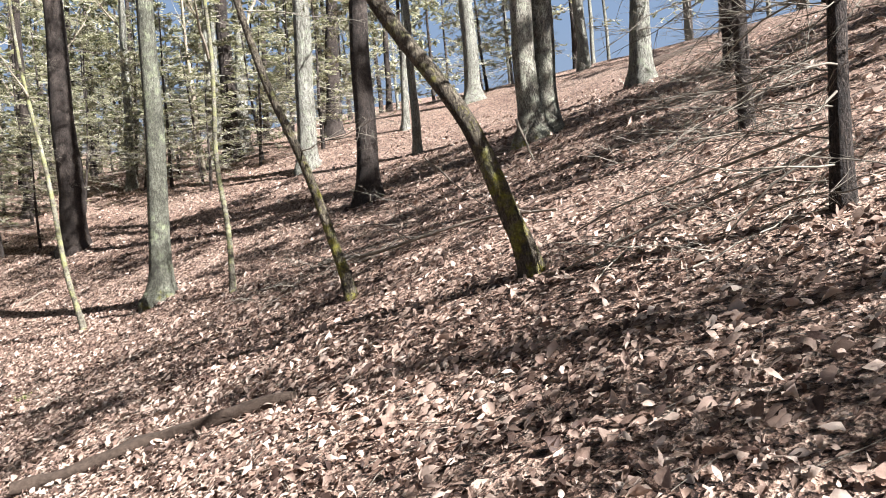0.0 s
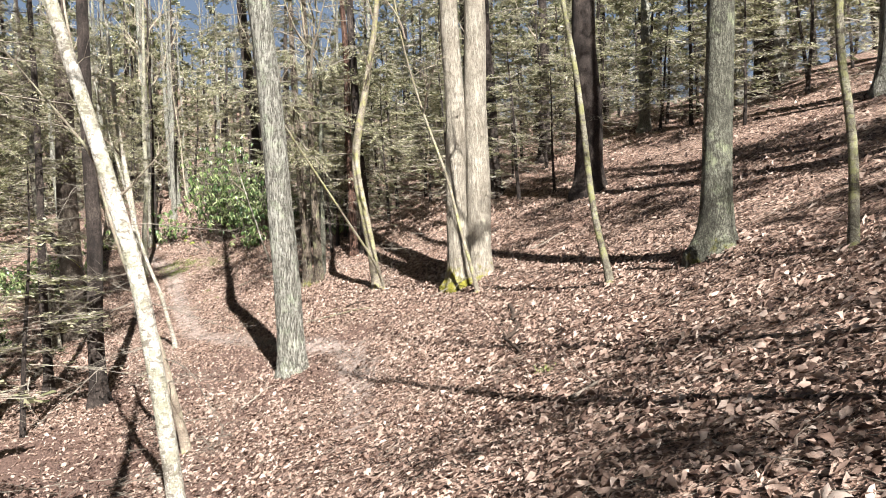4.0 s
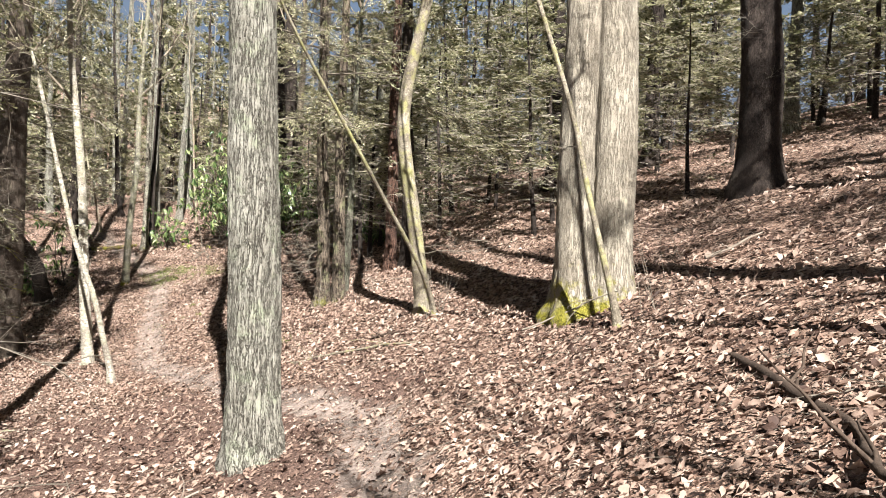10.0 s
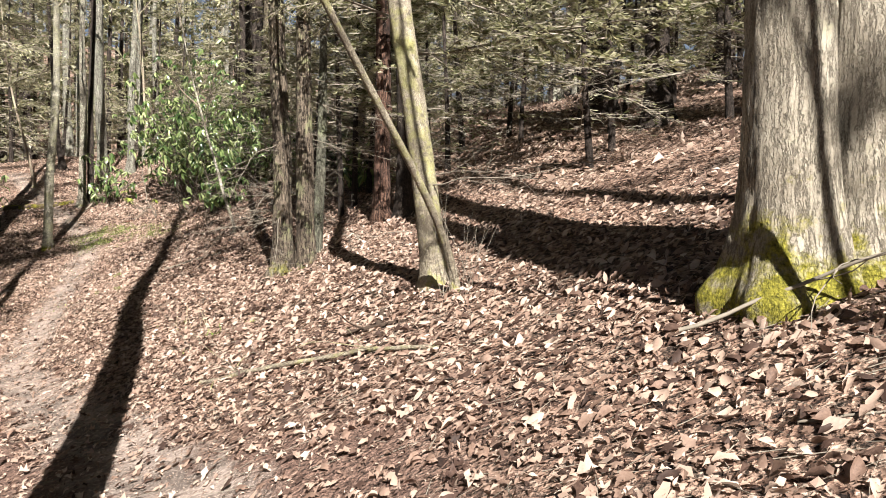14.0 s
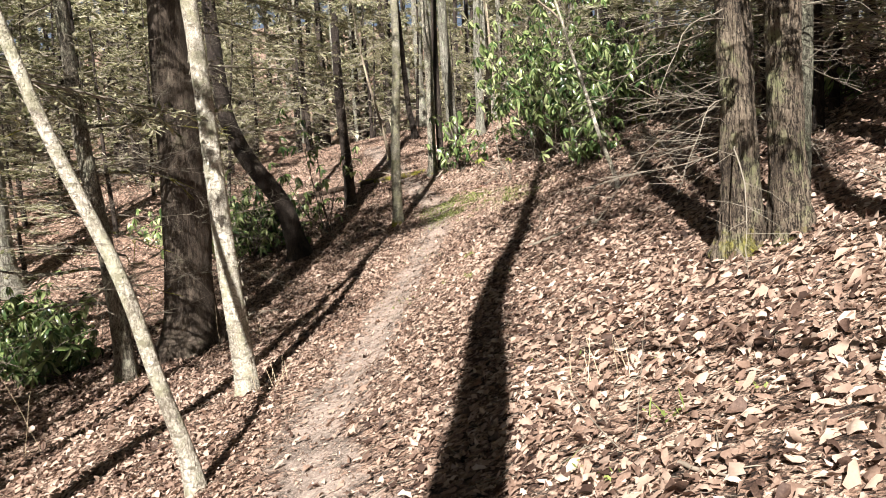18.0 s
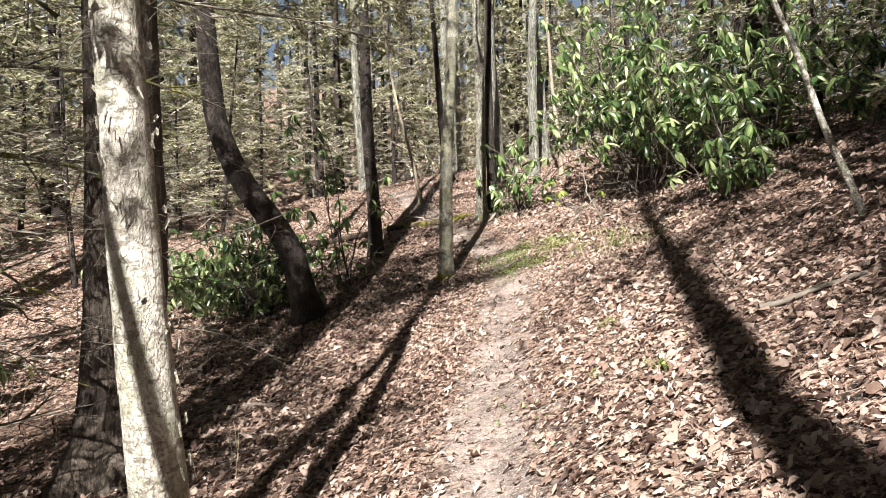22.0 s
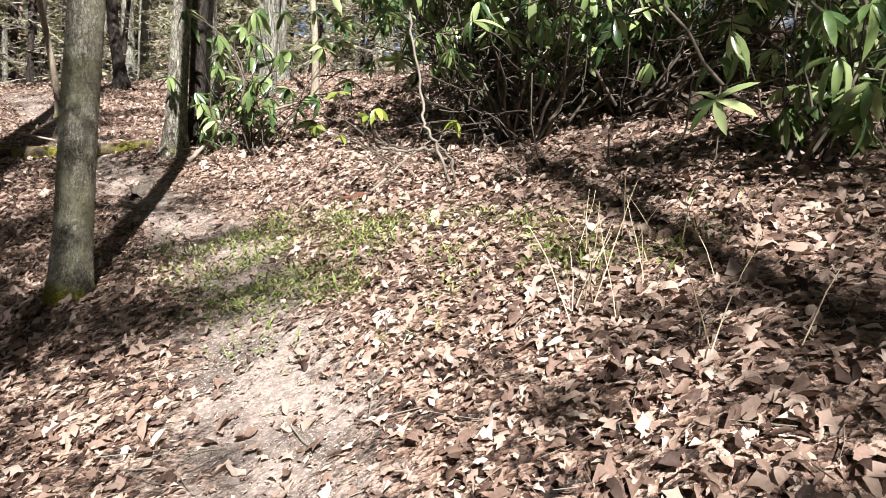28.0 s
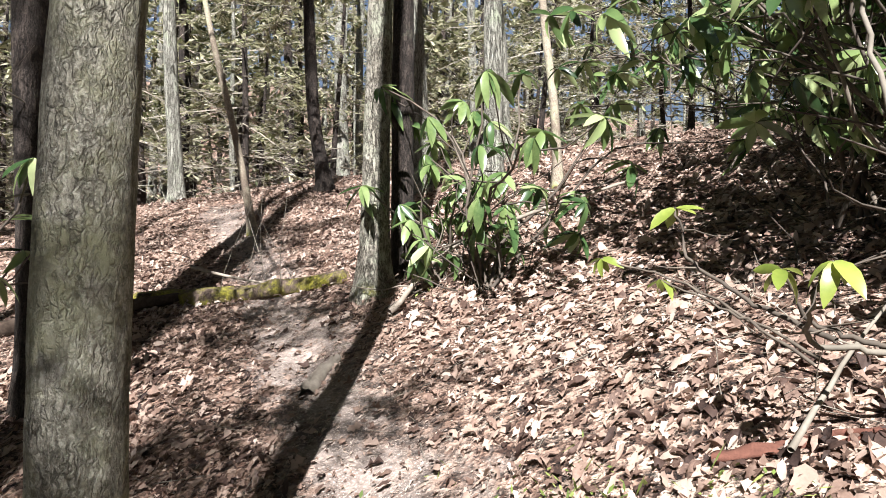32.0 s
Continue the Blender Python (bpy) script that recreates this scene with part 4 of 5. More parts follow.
# Extra boughs above the view, added to dapple the mottled trunk and bank.
for k, (h, turn, size) in enumerate(((4.9, 1.75, 1.3), (5.4, 1.35, 1.3), (5.7, 1.95, 1.25), (6.0, 1.5, 1.25), (6.6, 1.05, 1.35), (7.2, 1.8, 1.3), (7.7, 1.3, 1.4), (8.8, 1.6, 1.35))):
    put_branch(giant, BOUGH[k % 4], (0, 0.02, h), turn, -0.08, size, "bough")
crooked = tree("crooked brown hemlock with mossy dead branches on the bank", -28.5, 15.46, 0.14, ((0.02, -0.14, 2.17), (0.04, -0.34, 3.95), (0.05, -0.42, 4.82)), "hemlock", 13, M_MAPLE, sides=24, flare=0.5, furrow=0.008, limbs=0, dead=46, boughs=18, low=6.0, bough_size=0.7)
for k, (h, turn, size) in enumerate(((0.9, 2.6, 0.9), (1.25, -2.2, 1.3), (1.5, 1.0, 0.8), (1.75, -1.4, 1.5), (1.95, 2.9, 1.2), (2.3, 0.6, 1.1), (2.6, -2.7, 1.5), (2.9, -1.0, 1.3), (3.2, 2.2, 1.4), (3.6, -1.9, 1.5), (3.9, 1.3, 1.3), (4.3, -2.5, 1.5))):
    put_branch(crooked, STOUT[k % 3], (0.03, -0.07 * h, h), turn, 0.0, size, "dead_branch", "bare grey dead branch")
tree("pale trunk down in the hollow", -38.9, 12.3, 0.36, ((0.03, -0.12, 3.72), (0.06, -0.27, 7.01)), "oak", 21, flare=0.6)
tree("dark curved trunk sweeping up from the bank", -34.7, 19.5, 0.24, ((-0.07, -0.38, 1.42), (-0.23, -1.18, 2.51), (-0.31, -1.59, 3.56), (-0.33, -1.71, 5.24)), "hemlock", 14, sides=26, flare=0.5, furrow=0.01, limbs=0, dead=18, boughs=12, low=5)
tree("slim dark trunk below the trail", -37.7, 21.7, 0.155, ((-0.03, -0.09, 2.72), (-0.06, -0.19, 5.78)), "hemlock", 17, sides=18, flare=0.35, limbs=0, dead=6, boughs=16, low=6)
tree("mottled trunk at the trail's edge dappled by leaf shadow", -33.65, 21.77, 0.122, ((0.15, -0.01, 1.3), (0.19, 0.01, 2.27), (0.24, 0.08, 4.53)), "maple", 16, M_DAPPLED, sides=64, flare=0.35, furrow=0.004, limbs=5)
pair = tree("pale flaky-barked trunk with a mossy foot", -37.235, 24.253, 0.125, ((0, 0, 1.47), (0, 0, 2.74)), "maple", 16, sides=40, flare=0.6, furrow=0.007)
second_trunk(pair, -0.13, 0.34, 0.108, ((0, -0.01, 1.37), (0, 0, 2.59)), 16, M_HEMLOCK, 30, 0.5, 0.007)
tree("slim trunk with a mossy foot in the far clearing", -47.15, 24.2, 0.16, ((-0.02, -0.12, 2.23), (-0.03, -0.23, 4.63)), "oak", 15, flare=0.6, dead=4)
tree("dark slim trunk on the far slope", -43.1, 26.0, 0.118, ((-0.08, -0.22, 1.27), (-0.13, -0.33, 2.84)), "hemlock", 12, limbs=0, dead=10, boughs=8, low=3.5)
tree("thin leaning sapling on the far slope", -41.54, 24.34, 0.055, ((-0.07, -0.24, 1.18), (-0.15, -0.56, 2.44), (-0.19, -0.72, 3.32)), "sapling", 7, limbs=3)
tree("pale trunk among the rhododendrons", -39.8, 27.2, 0.15, ((0.01, 0.02, 1.49), (0.03, 0.04, 2.71)), "oak", 15)
tree("slender pale sapling among the rhododendrons", -38.45, 27.3, 0.06, ((-0.02, -0.03, 1.11), (-0.11, -0.14, 2.42)), "sapling", 9, limbs=3)
tree("dark hemlock trunk behind the rhododendrons", -32.9, 28.7, 0.34, ((-0.05, -0.04, 1.37), (-0.13, -0.12, 2.79)), "hemlock", 22, sides=22, flare=0.6, dead=4, boughs=18, low=6)
tree("dark trunk with a yellow mossy foot behind the rhododendron", -31.2, 27.4, 0.17, ((0.0, 0.02, 2.0),), "oak", 16, M_MOSSY, 26, 0.7, 0.01, limbs=4, low=6)
tree("thin pale stem leaning over the slope", -26.45, 23.22, 0.038, ((-0.29, -0.18, 0.89), (-0.45, -0.27, 1.58), (-0.63, -0.38, 2.09)), "sapling", 6, M_BIRCH, 12, 0.3, limbs=2)
hem2 = tree("dark hemlock trunk in the shade beside a torn reddish one", -20.94, 23.16, 0.19, ((-0.01, -0.01, 0.84), (-0.04, -0.03, 1.57)), "hemlock", 17, sides=32, flare=0.4, furrow=0.01, limbs=0, dead=16, boughs=32, low=3.0, toward=-0.6)
second_trunk(hem2, -0.42, -0.22, 0.15, ((0, 0, 2), (-0.02, -0.02, 4)), 18, M_RED_BARK, 40, 0.4, 0.02)
tree("dark hemlock at the back of the slope", -20.7, 30.1, 0.36, ((-0.07, -0.04, 2.43), (-0.2, -0.12, 5.91)), "hemlock", 22, flare=0.6, dead=10, boughs=20, low=4)
tree("grey trunk at the back of the slope", -25.0, 35.0, 0.22, ((-0.07, -0.04, 1.71), (-0.16, -0.1, 3.75)), "oak", 17)
tree("dark hemlock trunk on the slope", -17.8, 27.1, 0.25, ((-0.04, -0.02, 1.58), (-0.1, -0.05, 3.44)), "hemlock", 19, dead=8, boughs=18, low=4)
tree("dark hemlock far along the slope", -36.1, 30.5, 0.4, ((-0.09, -0.12, 1.95), (-0.18, -0.26, 4.33)), "hemlock", 22, dead=8, boughs=20, low=4)
tree("slim mossy trunk in the thicket", -25.4, 25.95, 0.11, ((0.04, 0.04, 1.27), (0.09, 0.09, 2.5)), "oak", 12, dead=6)
tree("pale trunk beyond the end of the trail", -42.0, 28.9, 0.18, ((-0.11, -0.19, 3.58), (-0.12, -0.2, 6.27)), "oak", 17)
tree("pale trunk beyond the end of the trail", -40.9, 26.6, 0.2, ((-0.07, -0.13, 4.49), (-0.15, -0.28, 10.0)), "oak", 19)
tree("dark trunk on the slope above", -18.1, 31.5, 0.25, ((0.05, 0.03, 1.64), (0.06, 0.04, 3.08)), "hemlock", 18, dead=8, boughs=16, low=4)
tree("dark trunk near the ridge", -9.85, 34.7, 0.4, ((-0.01, 0, 1.37), (-0.02, 0, 2.92)), "hemlock", 21, dead=4, boughs=14, low=7)
tree("pale sapling near the ridge", -10.8, 32.9, 0.12, ((-0.06, -0.01, 1.54), (-0.16, -0.03, 3.27)), "sapling", 11)


def clear_of(x, y, gap):
    return all((x - a) ** 2 + (y - b) ** 2 > gap * gap for a, b in TREES)


def fill_forest():
    """The rest of the wood: tall trunks all round, thinning with distance."""
    r = np.random.default_rng(21)
    done = 0
    while done < 300:
        x, y = (r.uniform(-105, 42), r.uniform(-34, 74)) if done % 3 else (r.uniform(-100, -45), r.uniform(0, 70))
        d = float(trail_distance(np.array([x]), np.array([y]))[0])
        if d < 10 or not clear_of(x, y, 2.2) or (-46 < x < 8 and 13 < y < 32 and d < 15) or (-2 < x < 14 and -3 < y < 34):
            continue
        rad = r.uniform(0.12, 0.34)
        lean = r.normal(0, 0.12, 2)
        if d > 45 and r.random() < 0.5:
            continue
        sunny = x > 4 and y < 14
        if sunny and d < 22 and r.random() < 0.4:
            continue
        if r.random() < (0.2 if sunny else 0.35 if x < -38 and y > 24 else 0.3 if y > 33 and x > -14 else 0.72):
            h = r.uniform(11, 20)
            tree("dark hemlock in the surrounding wood", x, y, rad, ((*lean, 4.0),), "hemlock", h, sides=8, limbs=0, dead=1, crown=r.uniform(0.8, 3.2), far_shape=FAR_CROWN[done % 4] if d > 18 else None)
        else:
            tree("bare grey hardwood in the surrounding wood", x, y, rad * 0.85, ((*lean, 4.0),), "oak", r.uniform(14, 22), sides=8, limbs=4, flare=0.5)
        done += 1


def thicket(boxes, seed):
    """Young hemlocks standing close, most of their lower twigs bare."""
    r = np.random.default_rng(seed)
    for x0, x1, y0, y1, count, tall in boxes:
        made = tries = 0
        while made < count and tries < 500:
            tries += 1
            x, y = r.uniform(x0, x1), r.uniform(y0, y1)
            if not clear_of(x, y, 0.7) or trail_distance(np.array([x]), np.array([y]))[0] < 2.6:
                continue
            h = tall * r.uniform(0.7, 1.25)
            tree("young hemlock with yellow-green needles in the thicket", x, y, 0.02 + 0.007 * h, ((*r.normal(0, 0.08, 2), 1.5),), "hemlock", h, sides=7, flare=0.3, limbs=0, dead=int(r.integers(5, 10)), group="young hemlocks", called="young_hemlock", crown=r.uniform(0.5, 1.5))
            made += 1


thicket((
    (-27, -21.5, 23.5, 30.0, 14, 6.5), (-33, -27, 27, 34, 9, 7), (-30, -19, 3, 11.5, 15, 7), (-48, -32, 4, 13, 20, 7.5), (-50, -40, 15, 21, 8, 7),
    (-68, -49, 8, 36, 26, 9), (-47, -40, 31, 38, 7, 7.5), (-46, -18, 34, 46, 20, 9), (-20, -14.5, 24, 31, 9, 6), (-19, -12, 0, 7, 7, 7), (-16, -4, 37, 47, 6, 9),
    # The first box here stands out of view, added to shade the upper slope.
    (10, 14, 6, 12, 5, 8), (-9, -2, 27, 33, 5, 7), (-20, -13, 32, 40, 10, 8), (-13, -6, 29, 35, 5, 7), (-8, 6, 36, 44, 9, 8)), 5)
fill_forest()


def tall_wood(boxes, seed):
    """Tall hemlocks that close the view behind the thickets."""
    r = np.random.default_rng(seed)
    for x0, x1, y0, y1, count in boxes:
        made = tries = 0
        while made < count and tries < 400:
            tries += 1
            x, y = r.uniform(x0, x1), r.uniform(y0, y1)
            if not clear_of(x, y, 1.6):
                continue
            tree("tall dark hemlock deep in the wood", x, y, r.uniform(0.14, 0.3), ((*r.normal(0, 0.1, 2), 4.0),), "hemlock", r.uniform(15, 21), sides=8, limbs=0, dead=1, crown=r.uniform(1.0, 3.0), far_shape=FAR_CROWN[made % 4])
            made += 1


tall_wood(((-48, -20, 44, 60, 24), (-78, -54, 14, 50, 34), (-24, 2, 46, 62, 14), (-70, -48, -6, 14, 14), (-48, -28, -12, 2, 12)), 44)


# mossy stump
stump = thing("tree_stump", pose(-31.65, 26.8, ground_at(-31.65, 26.8) - 0.05), "rotting dark tree stump with moss on top", "stump")
part("stump_wood", trunk_mesh("stump_wood", smooth_path((), 0.42), 0.2, 0.42, M_ROTTEN, 30, 0.6, 5, 0.02, 3), stump)


# ---- rhododendrons ----
def leaf_mesh(name, length, width, droop, mat):
    """One long leathery leaf along +x, folded at the midrib."""
    p = Pieces()
    u = np.array([0.0, 0.12, 0.35, 0.6, 0.82, 1.0])
    half = width * np.array([0.06, 0.28, 0.48, 0.5, 0.34, 0.02])
    x, z = u * length, -droop * length * u ** 2
    v = np.concatenate([np.stack([x, -half, z + half * 0.35], 1), np.stack([x, 0 * x, z], 1), np.stack([x, half, z + half * 0.35], 1)])
    n = len(u)
    f = [(i, i + 1, n + i + 1, n + i) for i in range(n - 1)] + [(n + i, n + i + 1, 2 * n + i + 1, 2 * n + i) for i in range(n - 1)]
    p.add(v, f)
    return p.mesh(name, mat)


LEAVES = [leaf_mesh("leaf", 0.19, 0.058, d, M_RHODO) for d in (0.1, 0.4, 0.8)]
LEAF_V = [np.array([v.co[:] for v in me.vertices]) for me in LEAVES]
LEAF_F = [np.array([p.vertices[:] for p in me.polygons]) for me in LEAVES]


def shrub(label, x, y, spread, tall, stems, seed, singles=300, whorls=9, lean=(0, 0), low=0.35):
    """A rhododendron: crooked stems that fork, each twig ending in a whorl of leaves."""
    r = np.random.default_rng(seed)
    z = ground_at(x, y) - 0.03
    ob = thing("rhododendron", pose(x, y, z), label, "shrub", "rhododendrons")
    tips, rest = [], Pieces()
    twigs = Pieces()
    for s in range(stems):
        a = r.uniform(0, 6.28)
        d = np.array((math.cos(a) * r.uniform(0.2, 0.9) + lean[0], math.sin(a) * r.uniform(0.2, 0.9) + lean[1], r.uniform(0.6, 1.2)))
        ln = tall * r.uniform(0.6, 1.15)
        main = twig_curve((r.normal(0, 0.18 * spread), r.normal(0, 0.18 * spread), 0), d * np.array((spread, spread, 1)), ln, -0.03, 9, 0.22, r)
        p = Pieces()
        p.tube(main, np.linspace(0.017, 0.006, 9), 6)
        stem = part("stem", p.mesh("stem", M_STEM), ob)
        for w in range(whorls):
            i = int(r.integers(2, 8))
            tw = twig_curve(main[i], r.normal(0, 1, 3) * np.array((1, 1, 0.5)) + np.array((0, 0, 0.25)), ln * r.uniform(0.12, 0.4), -0.02, 5, 0.2, r)
            twigs.tube(tw, np.linspace(0.008, 0.004, 5), 4)
            if tw[-1][2] > low * 0.5 * r.uniform(0.6, 1.3):
                tips.append((tw[-1], tw[-1] - tw[-2], stem))
        tips.append((main[-1], main[-1] - main[-2], stem))
    tips = [tips[k] for k in r.permutation(len(tips))]
    made = 0
    for at, way, stem in tips:
        way = way / np.linalg.norm(way)
        q = Vector((way * 0.5 + np.array((0, 0, 0.7)))).to_track_quat("Z", "X").to_matrix().to_4x4()
        n = int(r.integers(5, 9))
        start, droop = r.uniform(0, 6.28), r.uniform(0.1, 1.0)
        for k in range(n):
            kind = int(r.integers(0, 3))
            size = r.uniform(0.7, 1.4)
            m = Matrix.Translation(at) @ q @ Euler((r.normal(0, 0.3), droop + r.normal(0, 0.2), start + 6.283 * k / n)).to_matrix().to_4x4() @ Matrix.Diagonal((size, size, size, 1))
            if made < singles:
                part("leaf", LEAVES[kind], stem, "", m)
                made += 1
            else:
                mm = np.array(m)
                rest.add(LEAF_V[kind] @ mm[:3, :3].T + mm[:3, 3], LEAF_F[kind])
    for _ in range(stems * 3):
        b = np.array((r.normal(0, 0.45 * spread), r.normal(0, 0.45 * spread), r.uniform(0, 0.25 * tall)))
        twigs.tube(twig_curve(b, r.normal(0, 1, 3) + np.array((0, 0, 0.7)), r.uniform(0.4, 1.1), 0.0, 5, 0.3, r), np.linspace(0.008, 0.003, 5), 4)
    tagged(part("twig_tangle", twigs.mesh("twig_tangle", M_STEM), ob), kind="stuff")
    if rest.n:
        tagged(part("leaves", rest.mesh("leaves", M_RHODO_STUFF), ob, "dense glossy green leaves"), kind="stuff")
    return ob


shrub("large rhododendron with glossy drooping green leaves above the trail", -33.9, 26.4, 0.8, 4.6, 30, 1, 300, 12, low=2.2)
shrub("rhododendron with sunlit yellow-green leaves beside a pale trunk", -36.3, 24.8, 0.55, 2.3, 8, 2, 200, 5, low=0.7)
shrub("spreading rhododendron in deep shade on the slope", -31.9, 26.7, 1.2, 3.4, 28, 3, 260, 16, low=1.6)
shrub("low rhododendron with large glossy leaves close to the trail", -29.8, 24.75, 1.0, 2.1, 11, 4, 260, 8, low=0.35)
shrub("dense dark rhododendron with bare brown stems at its foot", -32.9, 25.75, 1.0, 2.7, 30, 5, 180, 9, low=1.7)
shrub("tall rhododendron behind the others", -35.4, 28.4, 1.2, 3.6, 18, 6, 0, 14)
shrub("rhododendron on the shaded slope", -28.8, 27.5, 1.4, 2.4, 18, 7, 0, 13)
shrub("low rhododendron spreading over the bank below the trail", -30.9, 14.2, 1.4, 1.3, 18, 8, 260, 12)
shrub("low rhododendron in the hollow", -34.0, 13.6, 1.5, 1.5, 18, 9, 0, 13)
shrub("dark rhododendron on the bank beside the curved trunk", -36.2, 18.6, 1.3, 2.4, 22, 10, 120, 14)
shrub("rhododendron in the hollow below the trail", -38.4, 17.2, 1.3, 2.0, 16, 11, 0, 13)
shrub("tall thin rhododendron hanging over the bank", -36.0, 20.6, 0.7, 3.4, 6, 12, 80, 6, low=1.6)
shrub("small rhododendron in the far thicket", -24.2, 25.2, 1.0, 1.2, 8, 13, 0, 8)
shrub("small rhododendron sprig in the leaves", -37.0, 24.75, 0.6, 1.1, 4, 14, 60, 4)


def sprig(ob, at, way, seed, count=6, size=0.62):
    """A loose whorl of young leaves at the end of a twig."""
    r = np.random.default_rng(seed)
    q = Vector((way[0], way[1], way[2] + 0.5)).to_track_quat("Z", "X").to_matrix().to_4x4()
    start = r.uniform(0, 6.28)
    for k in range(count):
        z = size * r.uniform(0.75, 1.2)
        m = Matrix.Translation(at) @ q @ Euler((r.normal(0, 0.35), r.uniform(-0.1, 0.9), start + 6.283 * k / count + r.normal(0, 0.2))).to_matrix().to_4x4() @ Matrix.Diagonal((z, z * 1.2, z, 1))
        part("leaf", YOUNG[int(r.integers(0, 3))], ob, "yellow-green young leaf", m)


YOUNG = [leaf_mesh("leaf", 0.19, 0.062, d, M_SPRIG) for d in (0.05, 0.3, 0.6)]


def leggy_shrub(label, x, y, stems):
    """Bare crooked stems, each through points given from the foot, with a few leaves at its end."""
    z = ground_at(x, y)
    ob = thing("leggy_rhododendron", pose(x, y, z), label, "shrub", "rhododendrons")
    r = np.random.default_rng(52)
    for n, (radius, leaves, points) in enumerate(stems):
        way = np.array(points, float) - np.array((x, y, z))
        u = np.linspace(0, len(way) - 1, 6 * len(way))
        line = np.stack([np.interp(u, np.arange(len(way)), way[:, k]) for k in range(3)], 1)
        line[1:-1] = (line[:-2] + line[1:-1] * 2 + line[2:]) / 4
        line[1:-1] += r.normal(0, 0.008, (len(line) - 2, 3))
        p = Pieces()
        p.tube(line, np.linspace(radius, radius * 0.5, len(line)), 7)
        stem = part("stem", p.mesh("stem", M_TWIG if radius > 0.012 else M_STEM), ob)
        if leaves:
            sprig(stem, line[-1], line[-1] - line[-4], 60 + n, leaves)
        for k in range(3):
            i = int(r.integers(len(line) // 3, len(line) - 1))
            q = Pieces()
            t = twig_curve(line[i], r.normal(0, 1, 3) * np.array((1, 1, 0.6)), r.uniform(0.12, 0.35), -0.05, 5, 0.25, r)
            q.tube(t, np.linspace(radius * 0.4, 0.0015, 5), 4)
            part("side_twig", q.mesh("side_twig", M_STEM), stem)


leggy_shrub("leggy rhododendron of bare crooked pale stems with a few yellow-green leaves", -32.53, 24.48, (
    (0.015, 5, ((-32.53, 24.48, 0.0), (-32.6, 24.27, 0.45), (-32.7, 24.21, 0.62), (-32.77, 24.22, 0.95), (-32.82, 24.14, 1.33), (-32.95, 24.2, 1.9), (-32.9, 24.3, 2.4))),
    (0.013, 6, ((-32.6, 24.25, 0.4), (-32.8, 24.05, 0.36), (-32.95, 23.9, 0.4), (-32.85, 23.78, 0.52), (-32.72, 23.7, 0.66))),
    (0.011, 5, ((-32.75, 24.1, 0.38), (-33.0, 24.0, 0.45), (-33.0, 23.85, 0.64))),
    (0.011, 4, ((-32.9, 24.0, 0.4), (-33.2, 24.0, 0.5), (-33.5, 23.98, 0.68), (-33.55, 23.95, 0.9))),
    (0.01, 6, ((-32.6, 24.27, 0.45), (-32.52, 24.33, 0.55), (-32.49, 24.4, 0.64))),
    (0.014, 0, ((-32.48, 24.42, 0.0), (-32.5, 24.4, 0.3), (-32.6, 24.27, 0.47))),
    (0.009, 5, ((-33.2, 24.5, 0.2), (-33.7, 24.5, 0.45), (-34.1, 24.45, 0.6))),
    (0.009, 6, ((-33.3, 24.6, 0.25), (-34.2, 24.7, 0.6), (-34.6, 24.5, 0.72))),
))


# ---- fallen wood ----
def fallen(name, label, category, points, radius, mat, lift=0.6, knots=0, sides=10, tip=0.45, bumps=0.25, group="fallen wood", bow=0.025):
    """A log or stick that follows the ground through the plan points; a point may add a height above it."""
    p = Pieces()
    way = []
    for a, b in zip(points, points[1:]):
        for k in np.linspace(0, 1, 8, endpoint=False):
            way.append(np.array((a[0] + (b[0] - a[0]) * k, a[1] + (b[1] - a[1]) * k, (a[2] if len(a) > 2 else 0) * (1 - k) + (b[2] if len(b) > 2 else 0) * k)))
    e = points[-1]
    way.append(np.array((e[0], e[1], e[2] if len(e) > 2 else 0)))
    way = np.array(way)
    gz = ground_height(way[:, 0], way[:, 1])
    gz = np.convolve(np.pad(gz, 3, mode="edge"), np.ones(7) / 7, "valid")
    way[:, 2] += gz + radius * lift
    seed = int(abs(points[0][0]) * 100)
    base = way[0].copy()
    way -= base
    bend = np.random.default_rng(seed)
    way[1:-1, :2] += bend.normal(0, radius * 0.25, (len(way) - 2, 2))
    span = np.linspace(0, 1, len(way))
    far = np.linalg.norm(way[-1, :2])
    for k in (1, 2, 3, 5):
        way[:, :2] += np.sin(math.pi * k * span)[:, None] * bend.normal(0, bow * far / k, 2)

    def wobble(ang, q):
        c = np.stack([np.broadcast_to(np.cos(ang) * 2, (len(q), len(ang))), np.broadcast_to(np.sin(ang) * 2, (len(q), len(ang))), np.broadcast_to((q[:, :1] + q[:, 1:2]) * 5, (len(q), len(ang)))], -1)
        return 1 + bumps * (value_noise(c.reshape(-1, 3) + 30, seed).reshape(len(q), -1) - 0.5) * 2

    p.tube(way, np.linspace(radius, radius * tip, len(way)), sides, wobble)
    body = p.mesh(name, mat)
    if not knots:
        ob = tagged(new(name, body), label, category, group)
        ob.matrix_basis = Matrix.Translation(base)
        return ob
    ob = thing(name, Matrix.Translation(base), label, category, group)
    part("stem", body, ob)
    r = np.random.default_rng(seed)
    for k in range(knots):
        i = int(r.integers(2, len(way) - 2))
        q = Pieces()
        q.tube(twig_curve(way[i], r.normal(0, 1, 3) * np.array((1, 1, 0.3)) + np.array((0, 0, 0.5)), r.uniform(0.25, 0.8), 0.05, 6, 0.2, r), np.linspace(radius * 0.35, radius * 0.1, 6), 5)
        part("side_twig", q.mesh("side_twig", mat), ob)
    return ob


